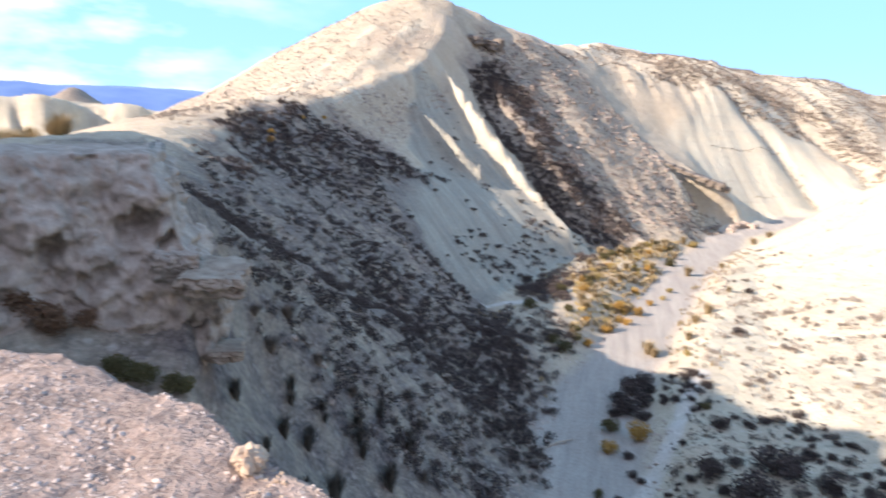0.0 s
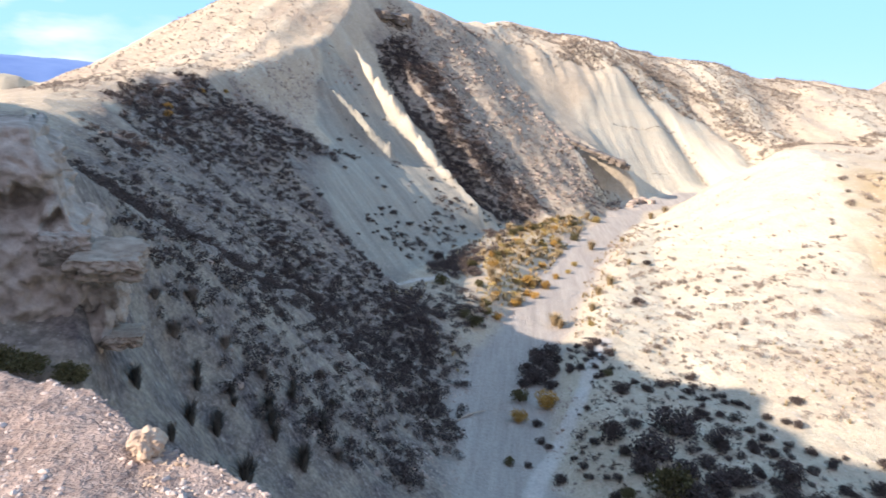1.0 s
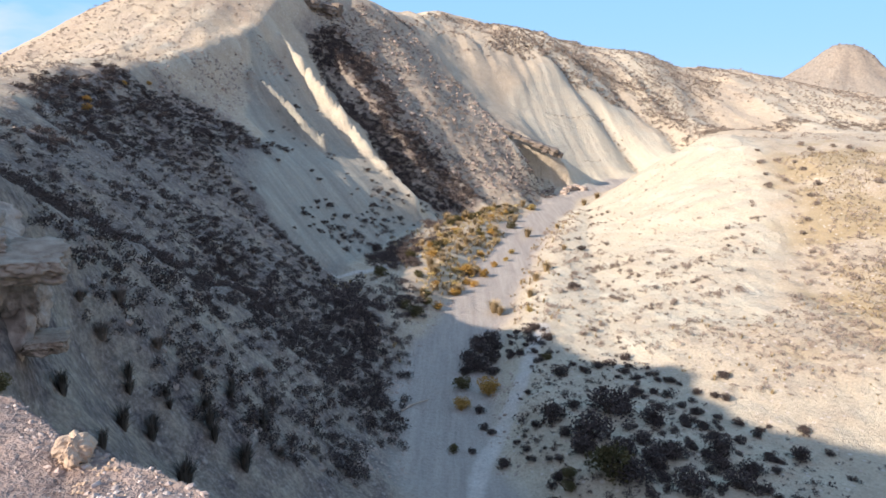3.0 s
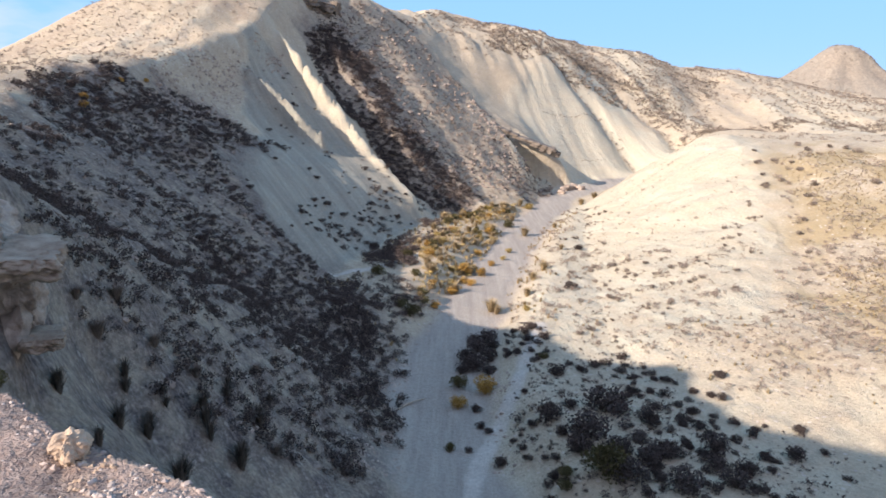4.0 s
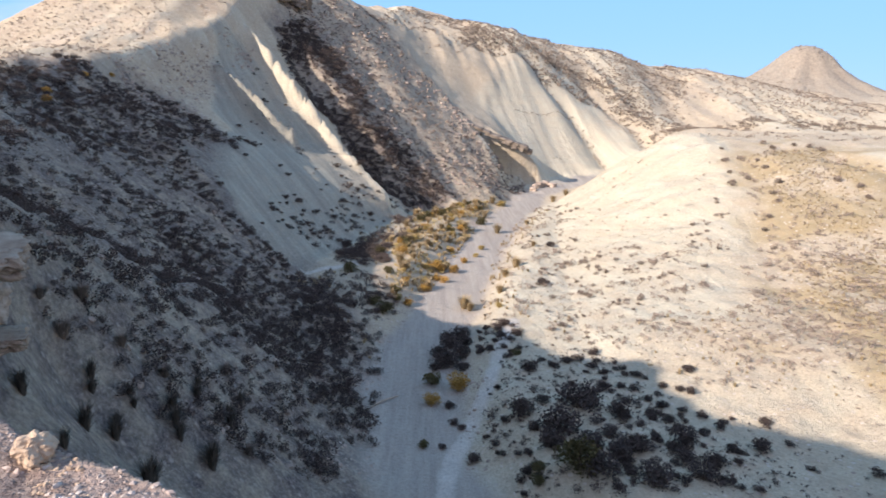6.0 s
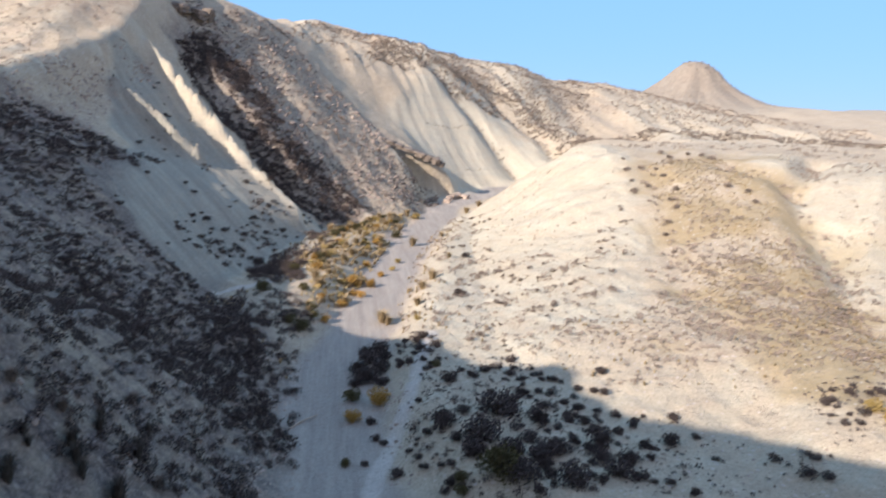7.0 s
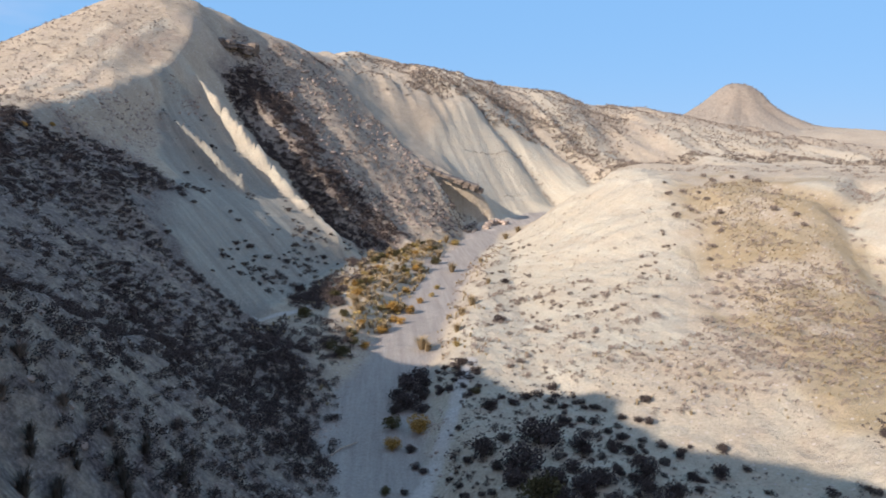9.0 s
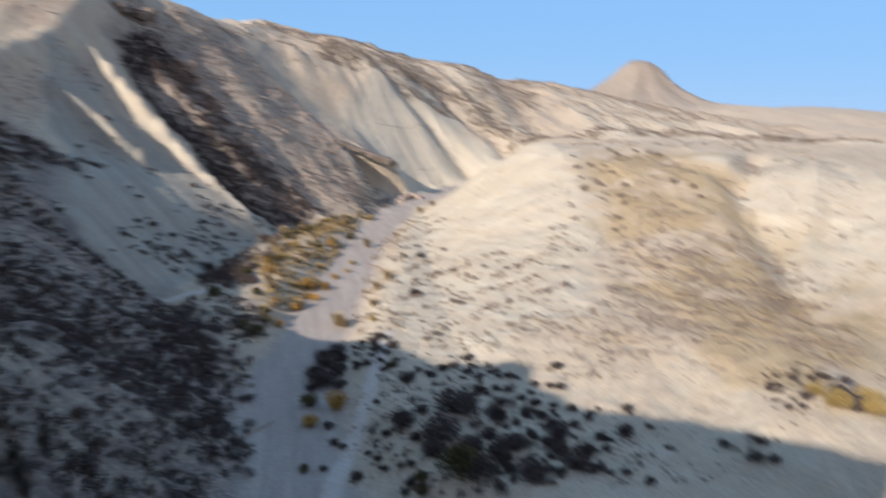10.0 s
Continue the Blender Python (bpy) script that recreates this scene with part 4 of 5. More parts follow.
# -- single plants that stand out: x, y, radius --
ORANGE = [(-1.6, 58.4, 0.55), (0.0, 63.2, 0.6), (1.1, 70.2, 0.9), (3.1, 70.2, 0.7), (-2.7, 71.8, 0.7), (3.0, 79.0, 0.55), (4.5, 74.6, 0.5), (2.0, 66.4, 0.5), (2.5, 41.1, 0.84), (0.7, 39.1, 0.62)]
YELLOW = [(-1.4, 77.5, 0.65), (7.0, 81.1, 0.5), (12.9, 111.6, 0.9), (6.7, 55.4, 0.4), (-2.3, 81.4, 0.5), (6.0, 77.3, 0.4)]
OLIVE = [(-2.6, 58.0, 0.55), (8.1, 96.2, 0.9), (-1.0, 91.6, 0.8), (-3.5, 54.8, 0.8), (-4.5, 55.1, 0.6), (-3.8, 63.7, 0.6), (-7.6, 63.6, 0.8), (-5.3, 71.4, 0.7), (0.7, 41.9, 0.7), (8.0, 29.2, 1.23), (6.7, 43.7, 0.4), (6.2, 29.9, 0.44), (6.0, 29.1, 0.4), (0.2, 33.8, 0.35)]
REED = [(4.1, 103.1, 0.8), (10.0, 90.8, 1.1), (5.3, 91.2, 1.1), (0.5, 83.6, 0.7), (1.2, 100.5, 0.8), (8.0, 107.0, 0.9), (22.5, 115.9, 1.0), (24.7, 115.8, 1.0), (13.2, 78.2, 0.6), (8.4, 66.1, 0.8), (7.3, 60.8, 0.7), (3.7, 58.3, 1.0), (4.2, 57.7, 0.8), (9.9, 69.3, 0.9), (14.9, 96.1, 0.6), (2.5, 92.2, 0.7), (-1.4, 70.5, 0.6), (0.1, 77.0, 0.7)]
DARK = [(1.9, 45.3, 1.0), (1.3, 46.6, 0.85), (2.2, 48.4, 0.95), (3.2, 50.8, 0.85), (3.0, 46.4, 0.8), (2.1, 50.2, 0.8), (1.0, 44.6, 0.6), (3.4, 48.6, 0.6), (2.9, 44.0, 0.6), (6.1, 35.1, 0.88), (9.4, 35.6, 1.41), (7.9, 32.8, 1.23), (9.1, 28.8, 0.97), (11.7, 34.1, 0.7), (14.2, 31.5, 0.79), (11.5, 30.7, 0.79), (13.8, 30.0, 0.62), (15.3, 29.7, 0.7), (14.0, 28.2, 0.79), (11.6, 27.9, 0.88), (11.6, 38.4, 0.44), (12.8, 38.5, 0.35), (13.5, 34.2, 0.35), (15.6, 38.5, 0.31), (17.7, 40.0, 0.44), (16.3, 37.7, 0.35), (16.8, 37.3, 0.35), (18.5, 31.3, 0.53), (16.7, 30.9, 0.44), (19.9, 33.7, 0.44), (7.3, 41.3, 0.62), (10.1, 42.3, 0.44), (5.6, 30.1, 0.35), (3.0, 32.3, 0.44), (2.0, 36.5, 0.35), (2.5, 35.8, 0.31), (1.3, 33.7, 0.26), (6.4, 33.2, 0.44), (7.0, 31.1, 0.7), (10.5, 30.3, 0.7), (4.9, 38.6, 0.26), (1.9, 38.6, 0.4), (9.0, 31.1, 0.79), (10.5, 32.4, 0.62), (7.4, 36.2, 0.44), (14.4, 34.0, 0.44), (17.0, 33.3, 0.35), (14.0, 36.6, 0.35), (-9.9, 53.1, 0.7), (-9.6, 74.9, 0.8), (11.6, 61.5, 0.6), (15.4, 78.3, 0.6)]
SPIKY = [(-9.6, 17.1, 0.62), (-9.8, 19.1, 0.55), (-7.7, 21.8, 0.8), (-8.1, 17.5, 0.8), (-9.0, 21.9, 0.62), (-10.8, 19.8, 0.42), (-9.5, 14.4, 0.35), (-10.0, 20.9, 0.36), (-9.3, 24.9, 0.56), (-8.2, 25.6, 0.6), (-8.4, 14.0, 0.36), (-7.6, 14.5, 0.45), (-10.3, 18.4, 0.3), (-10.0, 19.6, 0.5), (-11.0, 20.2, 0.5), (-9.4, 22.6, 0.6), (-7.9, 22.2, 0.6), (-8.5, 18.7, 0.6), (-9.5, 25.6, 0.5), (-9.6, 14.5, 0.4), (-8.4, 26.1, 0.55), (-10.2, 21.1, 0.4), (-8.7, 21.5, 0.5), (-8.5, 28.1, 0.5)]
TUFT = [(-10.2, 24.0, 0.5), (-7.2, 24.7, 0.5), (-12.4, 22.6, 0.6), (-11.8, 20.2, 0.6), (-9.6, 29.7, 0.5), (-11.2, 22.8, 0.5), (-12.3, 20.0, 0.45)]


TUSSOCKS = [(-3, 57), (-4, 72), (-3, 84), (0, 98), (8, 108), (13, 113), (11, 104), (7, 92), (4.2, 80), (1.6, 70), (0.0, 62)]
ORANGE += spread(TUSSOCKS, 14, 71, 0.4, 0.9)
YELLOW += spread(TUSSOCKS, 16, 72, 0.4, 0.8)
OLIVE += spread(TUSSOCKS, 16, 73, 0.4, 0.9)
REED += spread(TUSSOCKS, 34, 74, 0.5, 1.1)


def plant(name, spots, leaf, label, group, seed, tall=1.1, count=1050, clumps=18, size=0.085, grassy=False, stem=7):
    """A few shapes of one kind of plant, each with stems and foliage, copied to the spots."""
    rng = np.random.default_rng(seed)
    shapes = []
    for i, (x, y, r) in enumerate(spots):
        r *= 0.85 if name == "esparto_tuft" else 1.2
        z = top_of(x, y) - 0.05 * r
        m = pose(x, y, z, rz=rng.uniform(0, 360))
        if len(shapes) < 4:
            root = tagged(new(name), label, "shrub", group)
            if grassy:
                part_mesh = mesh_of("grass_clump", *(blades(rng, 520, 1.15, 0.85, 0.012) if "terrace" in name else blades(rng, 110, 1.9, 0.85, 0.035) if name == "esparto_tuft" else blades(rng, 260, tall * 1.3, 0.95, 0.02)), leaf, plant=None)
            else:
                part_mesh = mesh_of("foliage", *leaves(rng, count, clumps, tall, size), leaf)
            ob = new("grass_clump" if grassy else "foliage", part_mesh)
            ob.parent = root
            st = new("stems", mesh_of("stems", *twigs(rng, stem, tall, 0.03), "twig"))
            st.parent = root
            shapes.append(root)
            root.matrix_basis = m @ Matrix.Diagonal((r, r, r, 1))
            continue
        c = copy_thing(shapes[i % 4], m)
        c.scale = (r, r, r * rng.uniform(0.85, 1.15))
    return shapes


plant("orange_tamarisk", ORANGE, "orange_leaf", "orange autumn tamarisk bush beside the dry stream", "autumn bushes by the stream", 11, 1.2)
plant("yellow_broom", YELLOW, "yellow_leaf", "yellow-green broom bush beside the dry stream", "broom by the stream", 12, 1.2)
plant("olive_bush", OLIVE, "olive_leaf", "dull olive-green bush on the stream bank", "olive bushes by the stream", 13, 1.1)
plant("dry_reed_clump", REED, "reed_leaf", "straw-coloured dry reed clump on the gravel bank", "dry reeds by the stream", 14, 1.0, grassy=True)
plant("saltbush", DARK, "dark_leaf", "dark grey-brown saltbush on the shaded flat, with shade in its leaf colour", "saltbushes on the flat", 15, 1.0)
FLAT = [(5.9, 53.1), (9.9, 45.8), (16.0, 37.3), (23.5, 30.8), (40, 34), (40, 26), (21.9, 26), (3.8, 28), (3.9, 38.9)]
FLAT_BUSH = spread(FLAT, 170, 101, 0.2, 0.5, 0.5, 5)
plant("flat_saltbush", FLAT_BUSH, "dark_leaf", "small dark saltbush on the shaded flat, with shade in its leaf colour", "small saltbushes on the flat", 102, 0.95, 560, 12, 0.10)
HILL_LOW = [(9.6, 46.7), (9.4, 57.5), (15.5, 86), (21.5, 112), (24, 108), (21, 88), (19, 72), (22, 60), (31, 71), (38, 85), (37.7, 80), (30, 62), (21, 50.6), (14, 44.3)]
HILL_BUSH = bedded(spread(HILL_LOW, 420, 103, 0.2, 0.5, 0.3, 8))[:120]
plant("marl_shrub", HILL_BUSH, "grey_leaf", "small grey shrub on the sunlit marl hill", "shrubs on the marl hill", 104, 0.9, 300, 9, 0.10)
plant("esparto_tuft", SPIKY, "spiky_leaf", "dark upright esparto tuft on bare grey soil", "esparto tufts below the outcrop", 16, 1.1, grassy=True)
plant("straw_tuft", TUFT, "grey_leaf", "brownish dry grass tuft on the slope", "grass tufts below the outcrop", 17, 0.8, grassy=True)

TERRACE_REED = [(-59.0, 51.4, 2.2), (-60.2, 53.2, 2.4), (-58.5, 53.5, 2.0), (-61.8, 54.3, 2.4), (-61.0, 56.6, 2.0), (-58.5, 57.7, 2.4), (-59.2, 59.0, 2.2), (-62.2, 50.0, 2.2), (-64.6, 52.4, 2.4), (-60.8, 49.2, 1.9)]
plant("terrace_reed_clump", TERRACE_REED, "reed_leaf", "tall yellow reed clump on the sunny terrace", "reeds on the terrace", 18, 1.0, grassy=True)
TERRACE_BUSH = [(-57.4, 50.4, 0.9), (-57.8, 52.0, 0.8), (-56.6, 55.2, 0.7), (-57.0, 56.6, 0.7), (-59.5, 47.6, 0.9), (-56.8, 51.2, 0.8), (-58.6, 49.0, 0.8)]
plant("terrace_bush", TERRACE_BUSH, "olive_leaf", "low dark bush under the reeds on the terrace", "bushes on the terrace", 22, 0.8)
FACE_SHRUB = [(-15.9, 80.1, 0.5), (-13.9, 79.7, 0.6), (-15.4, 71.2, 0.55), (-13.6, 95.6, 0.55), (-10.4, 97.3, 0.6), (-11.5, 86.5, 0.5), (-8.0, 88.3, 0.6), (-10.0, 91.7, 0.5), (-17.5, 72.7, 0.5), (-22.1, 68.4, 0.5), (-23.0, 82.1, 0.4), (-26.4, 105.1, 0.6), (-19.5, 85.6, 0.35), (-18.2, 84.4, 0.4), (-23.5, 88.6, 0.45), (-27.0, 93.4, 0.45)]
FACE_LOW = [(-19, 67), (-14, 66), (-11, 76), (-7, 89), (-4, 97), (-9, 99), (-13, 95), (-17, 82)]
FACE_SHRUB += spread(FACE_LOW, 42, 105, 0.2, 0.55, 0.5, 6)
plant("face_shrub", FACE_SHRUB, "dark_leaf", "small dark shrub rooted on the pale marl face", "shrubs on the pale face", 23, 0.9, 240, 9, 0.13)
CREST_TUFT = [(-33.6, 58.6, 0.5), (-34.6, 60.5, 0.5), (-36.0, 70.0, 0.45), (-36.5, 77.0, 0.4)]
plant("orange_crest_bush", CREST_TUFT, "orange_leaf", "small orange bush on the ridge crest", "orange bushes on the crest", 19, 1.0)
FOOT_BUSH = [(-10.3, 11.4, 0.42), (-10.0, 11.5, 0.36), (-10.6, 11.4, 0.3), (-9.3, 11.7, 0.34), (-9.1, 11.8, 0.26)]
plant("outcrop_bush", FOOT_BUSH, "olive_leaf", "olive bush at the foot of the outcrop", "bushes under the outcrop", 20, 1.0)
RUSSET = [(-12.4, 11.3, 0.5), (-12.1, 11.4, 0.4), (-13.0, 11.2, 0.45), (-11.8, 11.9, 0.35)]
plant("russet_bush", RUSSET, "russet_leaf", "dry reddish-brown bush against the outcrop", "russet bushes under the outcrop", 25, 1.1)
RIGHT_WASH = [(29.6, 28.1, 0.8), (31.0, 27.0, 0.7), (29.5, 29.6, 0.6), (33.4, 29.5, 0.8), (34.5, 27.0, 0.9)]
plant("orange_wash_bush", RIGHT_WASH, "yellow_leaf", "yellow-orange bush in the side wash", "bushes in the side wash", 21, 1.1)

# -- scrub past counting --
MESA_BUSH = [(46.5, 91.3, 0.54), (46.3, 88.0, 0.6), (40.7, 84.8, 0.48), (38.8, 78.5, 0.48), (41.5, 80.1, 0.54), (41.0, 75.0, 0.54), (38.8, 72.0, 0.48), (38.2, 69.8, 0.48), (36.0, 66.7, 0.48), (34.6, 64.5, 0.42), (33.8, 61.0, 0.36), (46.0, 72.1, 0.6), (47.4, 70.1, 0.54), (46.5, 67.3, 0.54), (51.1, 85.0, 0.6), (51.1, 87.8, 0.54), (49.7, 88.8, 0.48), (42.1, 83.0, 0.42), (38.6, 84.2, 0.42), (37.3, 80.3, 0.36), (36.3, 76.9, 0.36), (39.3, 87.9, 0.42)]
plant("mesa_bush", MESA_BUSH, "grey_leaf", "dull brown bush on the dry mesa slope", "bushes on the mesa slope", 24, 0.95, 260, 10, 0.13)
GULLY = [(-31, 127), (-25, 139), (-11, 124), (3, 107), (-4, 98), (-14, 107)]
LOW_FLAT = [(4.5, 36), (9, 38), (14, 34.5), (18, 32), (17, 27), (5, 27)]
NEAR_SLOPE = [(-4, 31), (-6, 42), (-9, 50), (-22, 52), (-30, 44), (-24, 33), (-17, 23.5), (-12.8, 21), (-9.5, 24), (-6.4, 27)]
SHELF_SIDE = [(-13.2, 17.6), (-17, 22.8), (-24, 33), (-27, 37), (-22, 36), (-16, 27), (-12, 21), (-11.5, 18.6)]
FACE_FOOT = [(-13.5, 62.0), (-6.6, 87.6), (-2.3, 99.8), (-11.3, 88.0), (-15.0, 75.3)]
BANK = [(-12.5, 62.4), (-5.0, 68), (-1, 85), (0, 98), (-3.5, 98), (-7, 84), (-9, 72), (-8.1, 48.9), (-4, 44)]
FOOT = [(-13, 63), (-9, 50), (-6, 38), (-4.5, 38), (-3.5, 48), (-3, 58), (-5, 66), (-4, 75), (-9, 72)]
PATCH = [(-35, 78), (-24.0, 90), (-24.5, 82.7), (-27.9, 74)]
FAR_HILL = [(-12.8, 163), (-8, 212), (10, 222), (36, 228), (60, 236), (80, 240), (95, 262), (72, 184), (60, 186), (47, 192), (20, 186), (0, 165)]
MESA_TOP = [(42, 104), (62, 96), (72, 84), (95, 92), (120, 150), (140, 175), (100, 190), (62, 160)]
MESA_EDGE = [(57, 160), (90, 178), (119, 179), (135, 160), (146, 137), (150, 142), (140, 168), (122, 188), (90, 188), (56, 166)]
LIT_FLAT = [(9.4, 57), (12, 46), (17, 40), (24, 34), (40, 36), (44, 44), (38, 50), (30, 52), (21, 50), (14, 46)]
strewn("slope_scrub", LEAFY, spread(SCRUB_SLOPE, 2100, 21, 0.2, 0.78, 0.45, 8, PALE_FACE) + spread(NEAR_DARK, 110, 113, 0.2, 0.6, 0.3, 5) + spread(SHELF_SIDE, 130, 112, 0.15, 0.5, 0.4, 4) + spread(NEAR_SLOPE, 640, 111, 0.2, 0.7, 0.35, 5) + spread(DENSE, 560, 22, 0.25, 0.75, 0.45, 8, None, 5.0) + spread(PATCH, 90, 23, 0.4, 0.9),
       "dark_leaf", "dense dark scrub on the shaded slope, with shade in its leaf colour", "scrub", seed=31)
strewn("gully_scrub", LEAFY, spread(GULLY, 1700, 24, 0.35, 1.05, 0.25, 8) + spread(FACE_FOOT, 70, 25, 0.35, 0.9, 0.5, 6) + spread(PALE_FACE, 46, 26, 0.2, 0.6, 0.5, 9),
       "dark_leaf", "dark scrub in the gully and under the pale face, with shade in its leaf colour", "scrub", seed=32)
strewn("rubble_scrub", SPARSE, spread(RUBBLE, 760, 27, 0.3, 0.9, 0.45, 9), "grey_leaf", "grey thorn scrub among rubble on the spur", "scrub", seed=33)
strewn("flat_scrub", LEAFY, spread(FLAT, 420, 28, 0.1, 0.36, 0.5, 5) + spread(LOW_FLAT, 90, 106, 0.2, 0.7, 0.4, 4), "dark_leaf", "low dark saltbush scrub on the shaded flat, with shade in its leaf colour", "scrub", seed=34)
strewn("bank_scrub", LEAFY, spread(BANK, 300, 29, 0.35, 0.95, 0.4, 6) + spread(FOOT, 300, 75, 0.25, 0.8, 0.4, 5), "dark_leaf", "dark scrub along the stream bank, with shade in its leaf colour", "scrub", seed=35)
strewn("hill_scrub", SPARSE, bedded(spread(HILL_LOW, 1100, 30, 0.18, 0.55, 0.4, 8)) + bedded(spread(RIGHT_HILL, 420, 114, 0.15, 0.45, 0.4, 8)) + spread(LIT_FLAT, 420, 31, 0.18, 0.55, 0.5, 6), "grey_leaf", "scattered small grey shrubs on the sunlit marl hill", "scrub", seed=36)
strewn("west_scrub", SPARSE, spread(WEST_SIDE, 620, 32, 0.2, 0.6, 0.3, 10), "grey_leaf", "sparse low scrub on the sunlit hillside", "scrub", seed=37)
strewn("far_scrub", SPARSE, spread(FAR_HILL, 1100, 33, 0.3, 0.85, 0.55, 20) + spread(MESA_TOP, 300, 34, 0.25, 0.9, 0.6, 14) + spread(MESA_EDGE, 900, 35, 0.5, 1.3), "far_leaf", "scrub scattered over the far hills and the mesa", "scrub", seed=38)
strewn("grass_slope_scrub", SPARSE, spread(GRASS, 150, 36, 0.2, 0.5, 0.4, 6) + spread(MESA_FLANK, 120, 37, 0.2, 0.6, 0.6, 6), "grey_leaf", "small grey shrubs on the grassy slope", "scrub", seed=39)
SIDE = [(33, 62), (40, 72), (48, 60), (46, 48), (40, 40), (30, 37), (24, 44), (27, 54)]
strewn("side_slope_scrub", SPARSE, spread(SIDE, 380, 78, 0.22, 0.7, 0.4, 6), "grey_leaf", "grey-brown shrubs on the gentle slope below the mesa", "scrub", seed=96)
strewn("grass_tufts", TUFTS, spread(GRASS, 2600, 38, 0.09, 0.24, 0.4, 6) + spread(BANK, 120, 39, 0.2, 0.5) + spread(LIT_FLAT, 160, 40, 0.12, 0.35), "grass_leaf", "straw-coloured grass tufts on the mesa slope", "grass", seed=40)

strewn("dwarf_scrub", TINY, spread(SCRUB_SLOPE, 2600, 81, 0.1, 0.3, 0.4, 5) + spread(FLAT, 700, 82, 0.08, 0.25, 0.4, 4) + spread(RUBBLE, 2600, 83, 0.15, 0.42, 0.4, 7) + spread(GULLY, 700, 86, 0.2, 0.5),
       "dark_leaf", "tiny dark dwarf shrubs on the slopes", "scrub", seed=91)
BUTTE = [(267 + 70 * math.sin(a * 0.5), 481 + 70 * math.cos(a * 0.5)) for a in range(13)]
FAR_EAST = [(60, 186), (80, 240), (95, 262), (150, 250), (200, 230), (170, 190), (140, 178), (100, 192), (72, 184)]
BAND = [(5, 198), (27, 197), (45, 201), (63, 190), (68, 165), (62, 170), (50, 183), (31, 179), (20, 181), (5, 178)]
strewn("far_dwarf_scrub", TINY, spread(FAR_HILL, 3000, 97, 0.3, 0.75, 0.5, 18) + spread(FAR_EAST, 2600, 107, 0.3, 0.8, 0.55, 16) + spread(BAND, 1500, 108, 0.35, 0.85, 0.3, 9) + spread(BUTTE, 900, 109, 0.5, 1.3, 0.5, 30), "far_leaf", "fine brown scrub over the far hills", "scrub", seed=98)
strewn("pale_dwarf_scrub", TINY, spread(RIGHT_HILL, 900, 84, 0.06, 0.18, 0.4, 5) + spread(LIT_FLAT, 900, 85, 0.08, 0.22, 0.4, 5) + spread(WEST_SIDE, 1500, 87, 0.12, 0.32, 0.3, 9) + spread(MESA_FLANK, 300, 88, 0.1, 0.3, 0.4, 6) + spread(GRASS, 500, 89, 0.1, 0.3, 0.4, 5),
       "grey_leaf", "tiny grey dwarf shrubs on the sunlit slopes", "scrub", seed=92)
GULLY_ROW = [(x + dx, y + dy, 0.35 + 0.3 * abs(dx)) for line in SIDE_GULLIES + FACE_GULLIES + FACE_GULLIES for (x, y, _) in along(line, 0.0, 1.0) for dx, dy in ((rng0.uniform(-1, 1), rng0.uniform(-1, 1)),)]
strewn("side_gully_scrub", SPARSE, GULLY_ROW, "grey_leaf", "grey shrubs lining the side gullies", "scrub", seed=93)

strewn("bank_grass", TUFTS, spread(TUSSOCKS, 620, 76, 0.25, 0.7, 0.3, 5), "reed_leaf", "dry straw-coloured grass between the bushes by the stream", "grass", seed=94)
RIGHT_BANK = [(4.5, 52), (6, 62), (9, 80), (13.5, 98), (18, 112), (21.5, 113), (18, 98), (13, 80), (10, 62), (9, 52)]
strewn("right_bank_scrub", SPARSE, spread(RIGHT_BANK, 190, 115, 0.2, 0.65, 0.4, 5), "grey_leaf", "grey-brown scrub along the sunny edge of the stream bed", "scrub", seed=116)
strewn("right_bank_grass", TUFTS, spread(RIGHT_BANK, 90, 117, 0.2, 0.55, 0.4, 5), "reed_leaf", "dry straw-coloured grass along the sunny stream bank", "grass", seed=118)
strewn("bank_herbs", SPARSE, spread(TUSSOCKS, 240, 77, 0.25, 0.6, 0.3, 5), "yellow_leaf", "low yellowish herbs between the bushes by the stream", "scrub", seed=95)

# -- stones --
RIM = [(-36, 60), (-38, 80), (-38, 92), (-35, 112), (-30, 116), (-29, 104), (-32, 92), (-30, 84), (-33, 70)]
strewn("rim_stones", STONES, spread(RIM, 1100, 45, 0.08, 0.4, 0.4, 6), "stone", "pale broken stones along the ridge rim", "stones", 0.25, (0.4, 0.7), 53, 0.4)
BEDS = [(x + rng0.uniform(-0.3, 0.3), y + rng0.uniform(-0.3, 0.3), rng0.uniform(0.2, 0.42)) for row in BED_ROWS for (x, y, _) in along(row, 0.0, 0.4)]
strewn("bed_stones", STONES, BEDS, "far_shade_caprock", "dark thin beds of stone in the far white face", "stones", 0.4, (0.3, 0.5), 54, 0.1)
strewn("rubble", STONES, spread(RUBBLE, 1500, 41, 0.12, 0.75, 0.4, 8) + spread(SCRUB_SLOPE, 380, 42, 0.06, 0.3, 0.3, 8), "stone", "broken angular stones on the steep slopes", "stones", 0.25, (0.5, 0.9), 51, 0.5)
BED_EDGE = [(-6, 30), (-5, 42), (-3.8, 55), (0, 66), (4, 80), (8, 96), (13, 112), (15, 108), (11, 92), (8, 76), (5, 62), (3.5, 52), (3.3, 42), (4, 32)]
strewn("stream_stones", STONES, spread(BED_EDGE, 900, 43, 0.04, 0.22, 0.4, 6) + spread(FLAT, 400, 44, 0.04, 0.16), "stone", "pale cobbles along the dry stream bed", "stones", 0.25, (0.45, 0.8), 52, 0.4)


